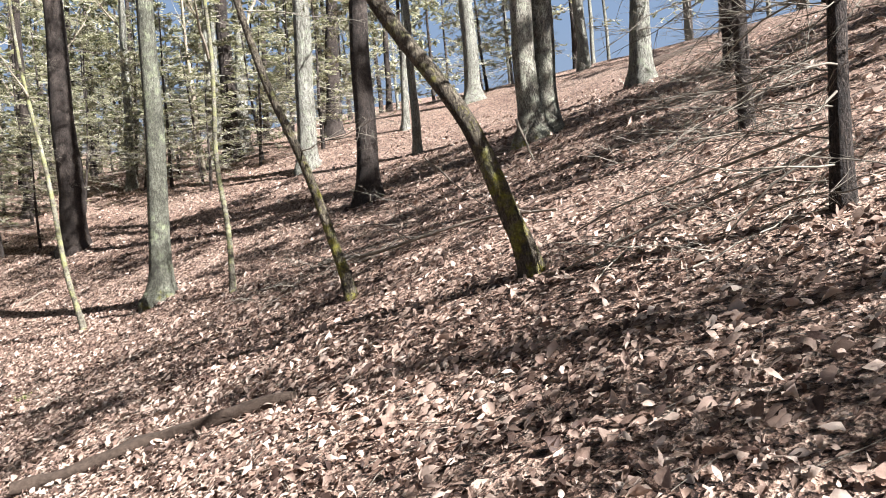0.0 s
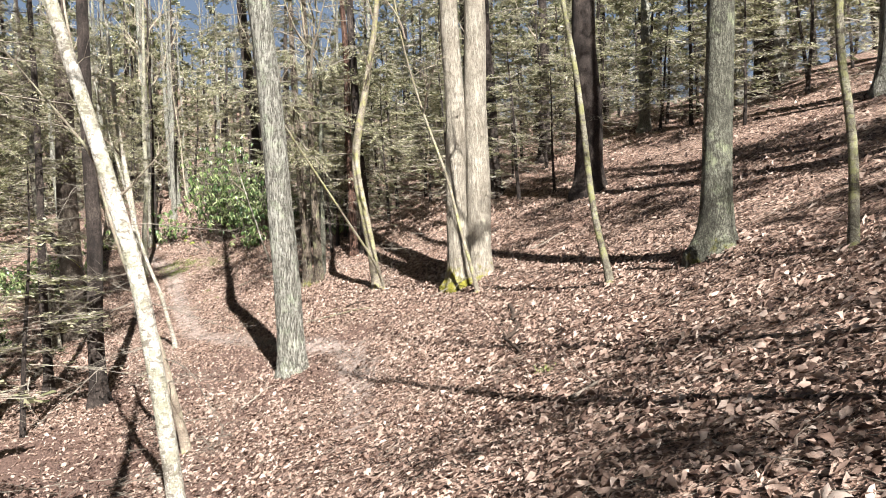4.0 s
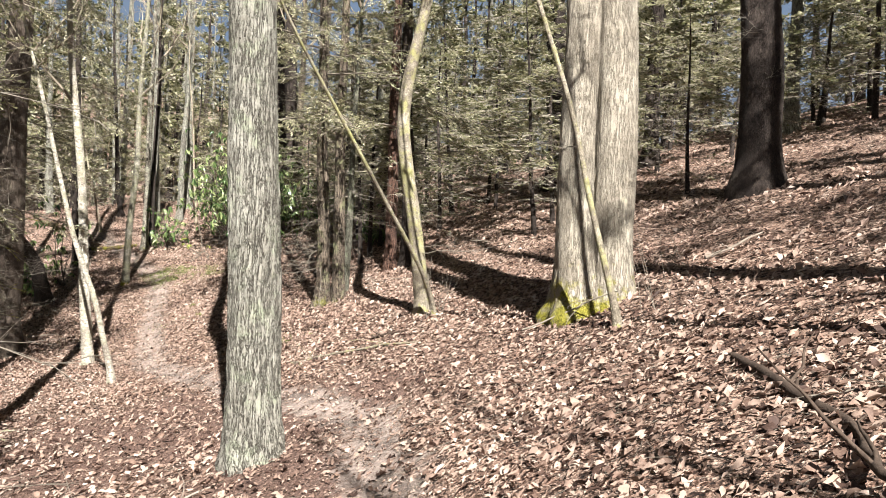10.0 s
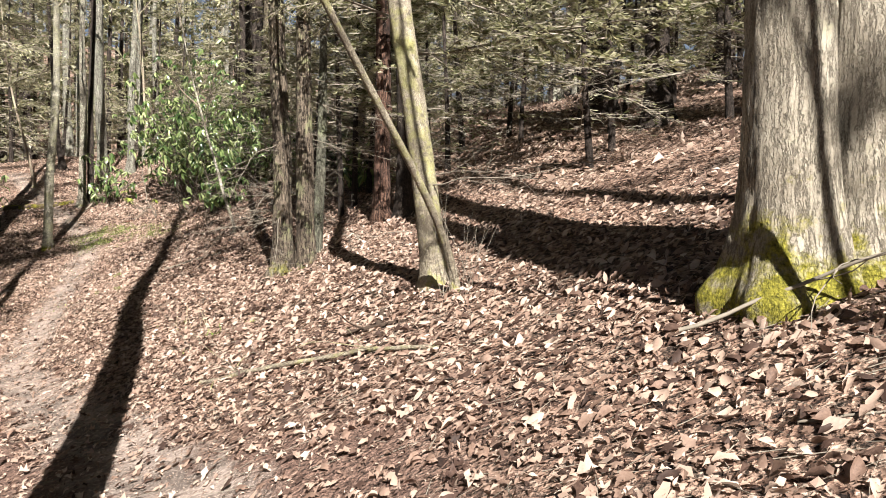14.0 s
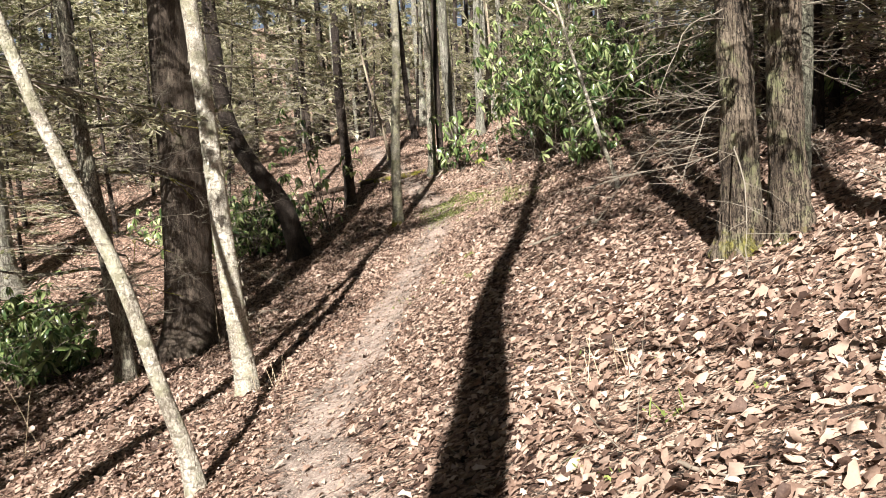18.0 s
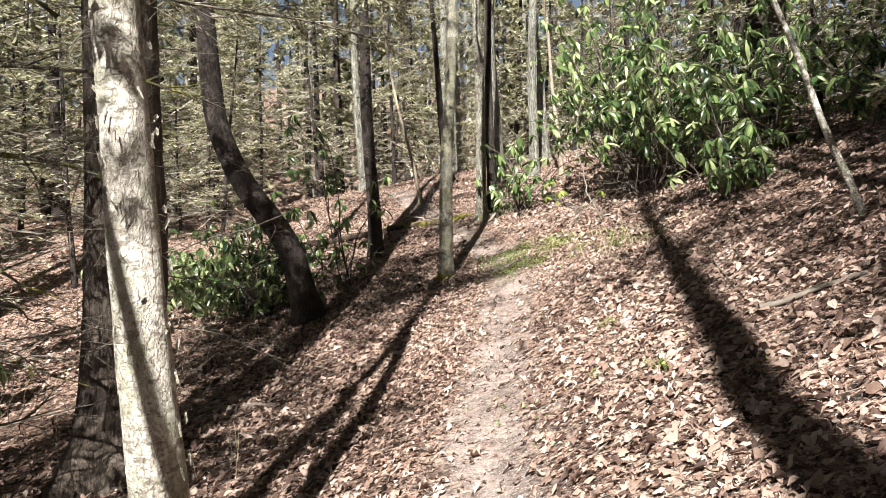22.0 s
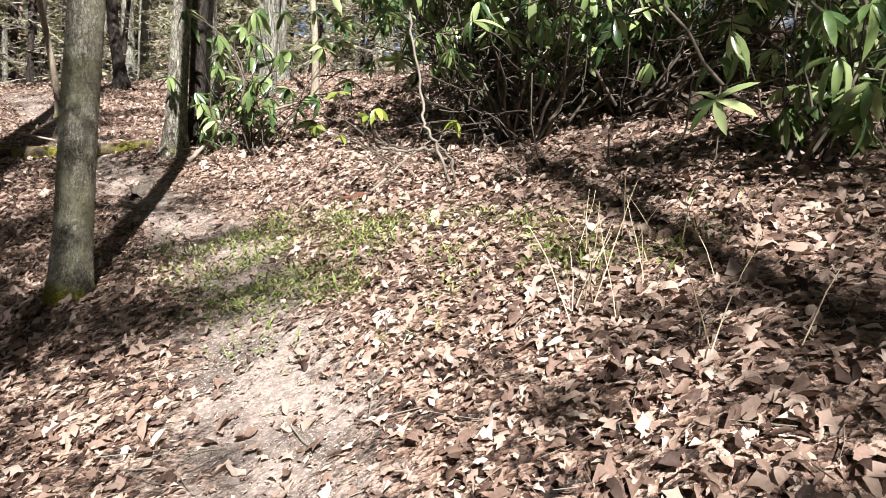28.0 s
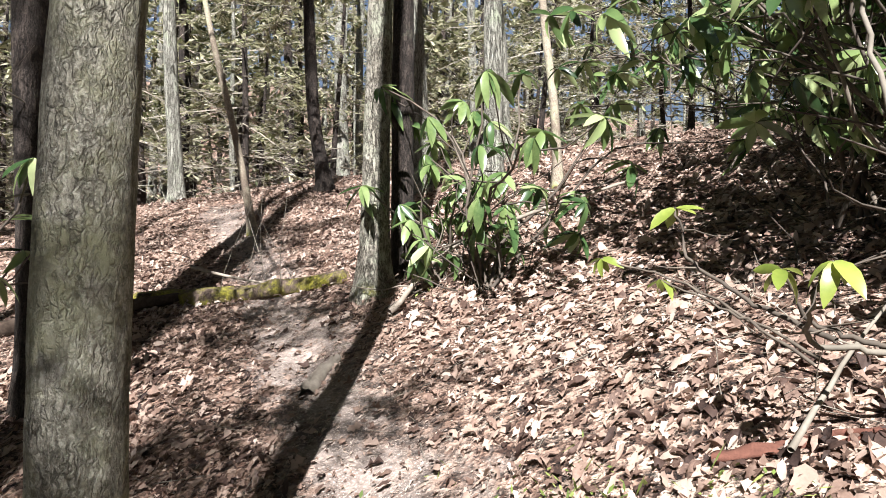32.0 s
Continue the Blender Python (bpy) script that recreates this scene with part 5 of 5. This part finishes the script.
fallen("log", "half-buried rotten brown log on the leaf litter", "log", ((-3.85, 6.1), (-2.6, 6.16), (-1.33, 5.92)), 0.075, M_ROTTEN, 0.6, 0, 18, 0.7, 0.35, bow=0.005)
fallen("fallen_branch", "long fallen grey branch propped between two leaning trees", "branch", ((-2.18, 12.4), (-1.2, 11.4), (-0.29, 10.4), (0.7, 10.0), (1.44, 8.9)), 0.034, M_DEADWOOD, 1.0, 16)
fallen("fallen_branch", "dead stick leaning on the fallen branch", "branch", ((-0.2, 11.6, 1.1), (0.7, 10.0, 0.15)), 0.018, M_DEADWOOD, 1.0, 2)
fallen("fallen_branch", "bleached stick on the slope", "branch", ((1.5, 13.2, 0.9), (1.75, 13.0, 0.05)), 0.03, M_DEADWOOD, 1.0, 1)
fallen("fallen_branch", "rotten branch lying downhill in the leaves", "branch", ((-10.12, 15.73), (-9.23, 14.47), (-8.61, 13.53), (-7.92, 12.52)), 0.045, M_ROTTEN, 0.6, 7)
fallen("stick", "bleached stick beside the big oak", "stick", ((-13.67, 12.11), (-14.2, 13.4)), 0.02, M_DEADWOOD, 1.0, 2)
fallen("stick", "pale stick behind the twin oak", "stick", ((-11.68, 19.27, 0.05), (-11.13, 19.92, 0.15)), 0.025, M_DEADWOOD, 1.0, 1)
fallen("stick", "long pale stick leaning on the mossy oak root", "stick", ((-13.45, 17.5, 0.05), (-12.9, 17.75, 0.2), (-12.2, 17.75, 0.35)), 0.014, M_TWIG, 1.0, 3)
fallen("fallen_branch", "lichen-covered branch in the leaves", "branch", ((-17.73, 17.01), (-17.4, 17.35), (-16.73, 17.65), (-16.25, 17.8), (-15.82, 17.83), (-15.51, 17.75)), 0.019, M_PALE, 0.5, 9, 10, 1.1, 0.5, bow=0.03)
fallen("stick", "dark stick on the leafy slope", "stick", ((-28.05, 23.21), (-27.38, 22.59), (-26.64, 21.92)), 0.018, M_ROTTEN, 1.0, 3)
fallen("stick", "short broken stick on the trail", "stick", ((-27.96, 19.23), (-28.23, 19.42)), 0.01, M_ROTTEN, 1.0)
fallen("mossy_log", "old log covered in moss below the two trunks", "log", ((-39.6, 22.6), (-39.0, 23.2), (-37.9, 24.25)), 0.12, M_LOG, 0.5, 0, 16, 0.7)
fallen("stick", "bleached stick on the mossy log", "stick", ((-39.9, 23.2, 0.2), (-38.5, 23.7, 0.12)), 0.022, M_DEADWOOD, 1.0, 2)
fallen("crooked_branch", "pale crooked branch reaching from the trunk's foot", "branch", ((-36.5, 24.05, 0.02), (-36.75, 24.45, 0.18), (-36.6, 24.85, 0.35), (-36.0, 25.3, 0.5), (-35.5, 25.7, 0.6)), 0.024, M_DEADWOOD, 0.8, 6)
fallen("rotten_wood", "crumbling red-brown piece of rotten wood", "wood", ((-33.3, 23.88), (-33.05, 24.12), (-32.79, 24.35)), 0.03, M_RED_ROT, 0.2, 0, 18, 0.7, 0.9)
fallen("flat_wood", "grey slab of weathered wood in the leaves", "wood", ((-35.85, 23.15), (-36.25, 23.55)), 0.05, M_DEADWOOD, 0.4, 0, 12, 0.6, 0.5)
fallen("stick", "stout stick propped over the leaves", "stick", ((-33.04, 23.95, 0.02), (-33.08, 24.7, 0.3)), 0.013, M_TWIG, 1.0, 1)
fallen("log", "long brown log lying along the far bank", "log", ((-40.3, 20.6), (-39.8, 21.8), (-39.2, 23.2)), 0.11, M_ROTTEN, 0.7, 0, 12)
fallen("stick", "flat grey stick at the trail's edge", "stick", ((-30.83, 17.32), (-30.04, 18.06)), 0.03, M_DEADWOOD, 0.8)
fallen("stick", "thin stick on the leafy slope", "stick", ((-26.2, 21.37), (-27.3, 22.3), (-28.57, 23.2)), 0.008, M_TWIG, 1.0, 3)
fallen("fallen_branch", "grey branch on the leafy slope", "branch", ((-25.7, 21.0), (-25.37, 21.58), (-24.9, 22.3)), 0.024, M_TWIG, 1.0, 3)
fallen("stick", "bleached stick in the leaves", "stick", ((-5.95, 10.16), (-5.72, 10.89)), 0.02, M_DEADWOOD, 1.0, 2)
fallen("stick", "thin pale stick in the leaves", "stick", ((-2.4, 7.16), (-2.1, 7.25), (-1.84, 7.22)), 0.012, M_DEADWOOD, 1.0, 1)
fallen("stick", "thin pale stick in the leaves", "stick", ((-4.16, 8.52), (-3.6, 8.0), (-3.07, 7.67)), 0.01, M_DEADWOOD, 1.0, 1)
fallen("log", "old log high on the slope", "log", ((6.5, 22.0), (9.5, 24.5)), 0.16, M_ROTTEN, 0.6)
fallen("fallen_branch", "bare branches trailing from the hemlock over the slope", "branch", ((2.8, 5.2, 0.45), (1.9, 5.6, 0.3), (1.0, 6.0, 0.08)), 0.016, M_TWIG, 1.0, 8)
fallen("fallen_branch", "bare branches trailing from the hemlock over the slope", "branch", ((2.8, 5.2, 0.6), (2.0, 6.3, 0.35), (1.3, 7.0, 0.1)), 0.014, M_TWIG, 1.0, 8)


fallen("stick", "white broken stick lying in the leaves", "stick", ((-19.02, 17.92), (-18.7, 17.93)), 0.012, M_DEADWOOD, 1.0, 1)
fallen("stick", "short pale stick at the edge of the trail", "stick", ((-23.03, 19.19), (-22.33, 18.99)), 0.009, M_DEADWOOD, 1.0)
fallen("flat_wood", "flat grey strip of wood on the bank", "wood", ((-30.6, 17.5), (-29.87, 18.07)), 0.035, M_DEADWOOD, 0.4, 0, 12, 0.6, 0.5)
fallen("stick", "thin curved twig across the leaves", "stick", ((-12.59, 16.62), (-12.3, 16.7), (-12.09, 16.81)), 0.007, M_TWIG, 1.0, 2)
fallen("stick", "thin brown twig in the leaves", "stick", ((-9.39, 14.53), (-8.6, 14.7), (-7.77, 14.61)), 0.008, M_TWIG, 1.0, 3)


fallen("log", "short rotten log sunk in the leaves", "log", ((-17.05, 18.72), (-16.9, 18.5), (-16.7, 18.25)), 0.034, M_ROTTEN, 0.4, 1, 18, 0.8, 0.3, bow=0.01)
fallen("stick", "dark rotten stick in the leaves", "stick", ((-16.95, 18.1), (-16.5, 18.45)), 0.03, M_ROTTEN, 0.8, 1)


def brush(label, x, y, count, spread, seed):
    """A low heap of fallen bare branches."""
    r = np.random.default_rng(seed)
    ob = thing("brush_pile", pose(x, y, ground_at(x, y)), label, "branches", "fallen wood")
    for k in range(count):
        a, b = r.normal(0, spread, 2)
        h = ground_at(x + a, y + b) - ground_at(x, y) + r.uniform(0.02, 0.22)
        size = r.uniform(0.45, 1.0)
        part("dead_branch", DEAD[k % 5], ob, "", Matrix.Translation((a, b, h)) @ Euler((r.uniform(-0.5, 0.5), r.uniform(-0.25, 0.15), r.uniform(0, 6.28))).to_matrix().to_4x4() @ Matrix.Diagonal((size, size, size, 1)))


brush("tangle of fallen hemlock branches on the leafy slope", -2.2, 11.3, 12, 0.6, 1)
brush("bare twiggy branches lying over the slope", -1.0, 12.4, 9, 0.8, 2)
brush("fallen twiggy branches under the young hemlock", 2.1, 5.7, 12, 0.5, 3)
brush("low twiggy brush on the bank below the trail", -12.6, 10.1, 9, 0.6, 4)
brush("low twiggy brush on the bank below the trail", -11.0, 8.6, 8, 0.6, 5)
brush("heap of dead branches in the hollow below the trail", -29.5, 12.4, 12, 0.9, 6)
brush("heap of dead branches in the hollow below the trail", -33.5, 12.0, 10, 1.1, 7)
brush("dead branches lying in the leaves by the shaded trunks", -19.3, 22.4, 8, 0.7, 8)

# ---- stalks, seedlings and green cover ----
def stalks(label, x, y, count, tall, seed, spread=0.25, mat=None):
    """A loose clump of dry stalks."""
    r = np.random.default_rng(seed)
    ob = thing("dry_stalks", pose(x, y, ground_at(x, y) - 0.02), label, "stalks", "dry stalks")
    for k in range(count):
        p = Pieces()
        p.tube(twig_curve((r.normal(0, spread), r.normal(0, spread), 0), (r.normal(0, 0.3), r.normal(0, 0.3), 1), tall * r.uniform(0.5, 1.2), 0.02, 7, 0.07, r), np.linspace(0.0035, 0.0015, 7), 4)
        part("stalk", p.mesh("stalk", mat or M_STRAW), ob)


stalks("thin dry stalks standing in the leaves beside the trail", -30.1, 22.9, 9, 0.6, 1)
stalks("single dry stalks in the leaf litter", -29.5, 22.7, 3, 0.5, 2, 0.3)
stalks("dry stalks at the edge of the shade", -29.0, 22.7, 3, 0.7, 3, 0.3)
stalks("dry twiggy seedlings at the foot of the crooked tree", -16.5, 19.15, 24, 0.75, 4, 0.2, M_TWIG)
stalks("tall bare seedlings in front of the shaded hollow", -17.3, 20.9, 9, 1.3, 5, 0.45, M_TWIG)
stalks("bare seedlings beside the twin oak", -11.5, 17.6, 7, 1.2, 6, 0.3, M_TWIG)
stalks("thin stalks by the birch", -24.8, 17.05, 8, 0.5, 7, 0.15)
stalks("thin dry stalks on the bank", -28.0, 17.4, 8, 0.5, 8, 0.4)
stalks("dry stalks on the bank", -13.4, 11.5, 10, 0.7, 9, 0.6, M_TWIG)
stalks("twiggy seedlings below the trail", -13.2, 10.8, 9, 0.9, 10, 0.5, M_TWIG)
stalks("bare seedlings on the hillside", -2.0, 12.5, 9, 0.8, 11, 0.8, M_TWIG)
stalks("pale bare stem standing on the bank", -26.07, 14.55, 2, 1.9, 13, 0.05)
stalks("thin reddish stalk standing in the leaves", -19.5, 18.01, 2, 0.75, 14, 0.06, M_TWIG)
stalks("withered brown fern stalks", -20.5, 18.56, 8, 0.35, 15, 0.12)
stalks("single stalks at the edge of the shade", -30.5, 23.25, 5, 0.5, 16, 0.2)
stalks("dry stalks near the rhododendron", -30.2, 23.7, 4, 0.45, 17, 0.15)
stalks("bare twigs in front of the rhododendron", -32.6, 24.6, 8, 0.5, 18, 0.4, M_TWIG)
stalks("reddish saplings behind the pair of trunks", -38.5, 23.9, 8, 1.2, 12, 0.35, M_TWIG)


def green_cover(spots, seed):
    """Small evergreen leaves creeping over the litter."""
    r = np.random.default_rng(seed)
    p = Pieces()
    for x, y, rad, n in spots:
        ang, d = r.uniform(0, 6.28, n), rad * np.sqrt(r.uniform(0, 1, n)) * r.uniform(0.4, 1.0, n)
        px, py = x + np.cos(ang) * d * 1.4, y + np.sin(ang) * d * 0.8
        pz = surface(px, py) + r.uniform(0.01, 0.06, n)
        thin = value_noise(np.stack([px * 3.2, py * 3.2, 0 * px], 1), 8) * 1.5 - 0.35
        keep = r.random(n) < thin
        for a, b, c in zip(px[keep], py[keep], pz[keep]):
            t, s = r.uniform(0, 6.28), r.uniform(0.016, 0.038)
            slim = r.random() < 0.3
            s = s * 2.0 if slim else s * 0.8
            u = np.array((math.cos(t), math.sin(t), r.normal(0.6, 0.4))) * s
            w = np.array((-math.sin(t), math.cos(t), r.normal(0, 0.3))) * s * (0.09 if slim else 0.4)
            at = np.array((a, b, c))
            p.add((at, at + u * 0.5 + w, at + u, at + u * 0.5 - w), ((0, 1, 2, 3),))
    tagged(new("creeping_greenery", p.mesh("creeping_greenery", M_GREEN, False)), "small creeping green plants over the leaf litter", "plants", kind="stuff")


green_cover(((-32.0, 22.5, 1.1, 4200), (-33.2, 22.85, 1.0, 3000), (-31.5, 23.2, 1.0, 2600), (-32.8, 23.4, 0.9, 1600), (-30.6, 23.6, 1.0, 1500), (-29.6, 20.7, 0.8, 60), (-26.3, 19.2, 0.6, 50), (-25.4, 20.3, 0.6, 40), (-30.3, 23.2, 0.8, 60), (-27.8, 20.9, 0.8, 60), (-21.0, 18.8, 0.8, 40), (-36.6, 24.6, 0.5, 160), (-25.92, 19.96, 0.12, 130), (-25.66, 20.01, 0.12, 130), (-26.13, 19.85, 0.1, 80), (-27.37, 20.83, 0.15, 130), (-19.48, 18.28, 0.14, 90), (-19.52, 17.67, 0.1, 70), (-19.17, 17.68, 0.1, 90), (-19.24, 18.61, 0.1, 70), (-6.92, 11.4, 0.12, 110), (-30.6, 23.3, 0.3, 200)), 31)


# ---- leaf litter ----
def leaf_shape(kind, fold, curl, twist, rows):
    """A dead leaf, tip along +x, folded at its midrib: lobed oak, plain beech, broad maple or a torn scrap, bent and curled."""
    r = np.random.default_rng(int(kind * 1000 + fold * 97 + curl * 37 + twist * 11 + rows * 7 + 400))
    u = np.linspace(-0.5, 0.5, rows + 2)[1:-1] + r.normal(0, 0.1 / (rows + 1), rows)
    half = (0.23, 0.15, 0.33, 0.2)[kind] * np.cos(u * 2.4) ** 0.7
    if rows > 4:
        half = half * np.where(np.arange(rows) % 2 == 1, 1.25, (0.5, 0.98, 0.5, 0.75)[kind])
    left, right = half * r.uniform(0.6, 1.3, rows), -half * r.uniform(0.6, 1.3, rows)
    sweep = r.uniform(0.0, 0.08, (2, rows)) * (1.0 if kind != 1 else 0.3)
    mid = np.stack([u, r.normal(0, 0.02, rows)], 1)
    flat = np.vstack([(-0.5, 0.0), np.stack([u + sweep[0], left], 1), mid, np.stack([u + sweep[1], right], 1), (0.5, r.normal(0, 0.05))])
    x, y = flat[:, 0], flat[:, 1]
    z = fold * np.abs(y) + curl * (0.25 - x ** 2) + twist * x * y * 2.0 + r.normal(0, 0.035, len(x))
    return np.stack([x, y, z - z.mean()], 1)


def leaf_faces(rows):
    """Quads along both halves, as a square array, with a triangle at either end."""
    n, tip = rows, 3 * rows + 1
    quads = [(1 + o + i, 1 + o + i + 1, 1 + o + n + i + 1, 1 + o + n + i) for o in (0, n) for i in range(n - 1)]
    tris = [(0, 1, 1 + n), (0, 1 + n, 1 + 2 * n), (n, tip, 2 * n), (2 * n, tip, 3 * n)]
    return np.array(quads, np.int64).reshape(-1, 4), np.array(tris, np.int64)


def scatter(count, low, high, size, seed, keep_trail=0.25):
    """Plan places, sizes and turns for leaves at distances from the trail's line."""
    r = np.random.default_rng(seed)
    t = np.array(TRAIL)
    seg = np.linalg.norm(np.diff(t, axis=0), axis=1)
    s = r.uniform(0, seg.sum(), count)
    i = np.clip(np.searchsorted(np.cumsum(seg), s), 0, len(seg) - 1)
    k = (s - (np.cumsum(seg) - seg)[i]) / seg[i]
    base = t[i] + (t[i + 1] - t[i]) * k[:, None]
    ang, d = r.uniform(0, 6.283, count), np.sqrt(r.uniform(low * low, high * high, count))
    x, y = base[:, 0] + np.cos(ang) * d, base[:, 1] + np.sin(ang) * d
    near = trail_distance(x, y)
    worn = np.exp(-(near / 0.58) ** 2) * np.clip((-x - 3) / 4, 0, 1) * np.clip(0.7 + (-x - 15) / 20, 0.7, 1)
    ok = (near > low * 0.7) & (r.random(count) > worn * (1 - keep_trail))
    ok &= r.random(count) > 0.55 * duff(x, y)
    x, y = x[ok], y[ok]
    return x, y, size * np.clip(r.lognormal(0, 0.48, len(x)), 0.32, 1.85), r


def leaf_litter(name, label, count, low, high, size, seed, keep=0.25, rows=3, lift=0.03, tilt=0.26):
    x, y, s, r = scatter(count, low, high, size, seed, keep)
    n = len(x)
    up = r.uniform(0, 1, n)
    z = surface(x, y) + 0.004 + lift * up
    shapes = [leaf_shape(k % 4, f, c, w, rows) for k in range(8) for f, c, w in ((0.2, 0.2, 0.2), (0.7, 0.4, -0.5), (-0.6, 0.6, 0.5), (0.4, -0.6, 0.7), (1.1, 0.3, 0.3), (-0.3, 0.9, -0.6))]
    pick = r.integers(0, len(shapes), n)
    v = np.array(shapes)[pick] * s[:, None, None]
    loose = tilt * (0.5 + up)
    roll, pitch, yaw = r.normal(0, 1, n) * loose, r.normal(0, 1, n) * loose, r.uniform(0, 6.283, n)
    c, sn = np.cos(roll)[:, None], np.sin(roll)[:, None]
    v[:, :, 1], v[:, :, 2] = v[:, :, 1] * c - v[:, :, 2] * sn, v[:, :, 1] * sn + v[:, :, 2] * c
    c, sn = np.cos(pitch)[:, None], np.sin(pitch)[:, None]
    v[:, :, 0], v[:, :, 2] = v[:, :, 0] * c + v[:, :, 2] * sn, -v[:, :, 0] * sn + v[:, :, 2] * c
    c, sn = np.cos(yaw)[:, None], np.sin(yaw)[:, None]
    v[:, :, 0], v[:, :, 1] = v[:, :, 0] * c - v[:, :, 1] * sn, v[:, :, 0] * sn + v[:, :, 1] * c
    gx, gy = (surface(x + 0.1, y) - surface(x - 0.1, y)) / 0.2, (surface(x, y + 0.1) - surface(x, y - 0.1)) / 0.2
    v[:, :, 2] += v[:, :, 0] * gx[:, None] + v[:, :, 1] * gy[:, None]
    v += np.stack([x, y, z + s * 0.07], 1)[:, None, :]
    quads, tris = leaf_faces(rows)
    first = (np.arange(n) * (3 * rows + 2))[:, None, None]
    p = Pieces()
    p.v.append(v.reshape(-1, 3))
    p.n = n * (3 * rows + 2)
    for f in (quads, tris):
        if len(f):
            p.f.append((f[None] + first).reshape(-1, f.shape[1]))
    tagged(new(name, p.mesh(name, M_LEAF, rows > 1)), label, "leaves", kind="stuff")


leaf_litter("leaf_litter", "dry curled oak and maple leaves covering the ground", 62000, 0.0, 1.6, 0.055, 11, 0.12, 5, 0.034, 0.34)
leaf_litter("leaf_litter", "dry brown leaves beside the trail", 90000, 1.5, 3.6, 0.06, 14, 0.2, 3, 0.036, 0.36)
leaf_litter("leaf_litter", "dry brown leaves further from the trail", 85000, 3.4, 6.2, 0.066, 17, 0.2, 2, 0.04, 0.42)
leaf_litter("leaf_litter", "dry brown leaves covering the slope", 75000, 5.9, 11.0, 0.078, 12, 0.25, 1, 0.04, 0.45)
leaf_litter("leaf_litter", "dry brown leaves on the far slope", 50000, 10.5, 20.0, 0.115, 16, 0.25, 1, 0.05, 0.5)
leaf_litter("leaf_crumbs", "small broken bits of dry leaf on the trail", 30000, 0.0, 0.75, 0.022, 13, 1.0, 1, 0.012, 0.25)
leaf_litter("leaf_crumbs", "small broken bits of dry leaf beside the trail", 60000, 0.5, 2.8, 0.028, 15, 1.0, 1, 0.035, 0.4)


def single_leaves(count):
    meshes = []
    for k, (f, c, w) in enumerate(((0.5, 0.4, 0.2), (0.9, 0.5, -0.5), (-0.4, 0.7, 0.6), (0.6, -0.5, 0.2), (0.2, 0.8, -0.7))):
        p = Pieces()
        p.v.append(leaf_shape(k % 4, f, c, w, 5))
        p.n = 17
        p.f.extend(leaf_faces(5))
        meshes.append(p.mesh("leaf", M_LEAF_ONE, False))
    x, y, s, r = scatter(count, 0.3, 2.2, 0.085, 77)
    for a, b, q in zip(x, y, s):
        m = pose(a, b, float(surface(np.array([a]), np.array([b]))[0]) + 0.04, r.normal(0, 14), r.normal(0, 14), r.uniform(0, 360)) @ Matrix.Diagonal((q, q, q, 1))
        part("leaf", meshes[int(r.integers(0, 5))], ground, "", m)


single_leaves(340)


def litter_twigs(count):
    """Small broken twigs and leaf stalks strewn over the litter."""
    x, y, s, r = scatter(count, 0.2, 3.6, 0.11, 91, 0.6)
    z = surface(x, y)
    p = Pieces()
    for a, b, c, ln in zip(x, y, z, s):
        t = r.uniform(0, 6.283)
        slope = surface(np.array([a + math.cos(t) * ln, a - math.cos(t) * ln]), np.array([b + math.sin(t) * ln, b - math.sin(t) * ln]))
        d = np.array((math.cos(t), math.sin(t), (slope[0] - slope[1]) / (2 * ln) + r.normal(0, 0.06))) * ln
        side = np.array((-d[1], d[0], 0.0)) * r.normal(0, 0.12)
        at = np.array((a, b, c + r.uniform(0.012, 0.03)))
        w = r.uniform(0.0012, 0.0032)
        p.tube((at - d, at + side, at + d), (w, w, w * 0.5), 3)
    tagged(new("litter_twigs", p.mesh("litter_twigs", M_TWIG)), "small broken twigs among the dry leaves", "twigs", kind="stuff")


litter_twigs(6500)
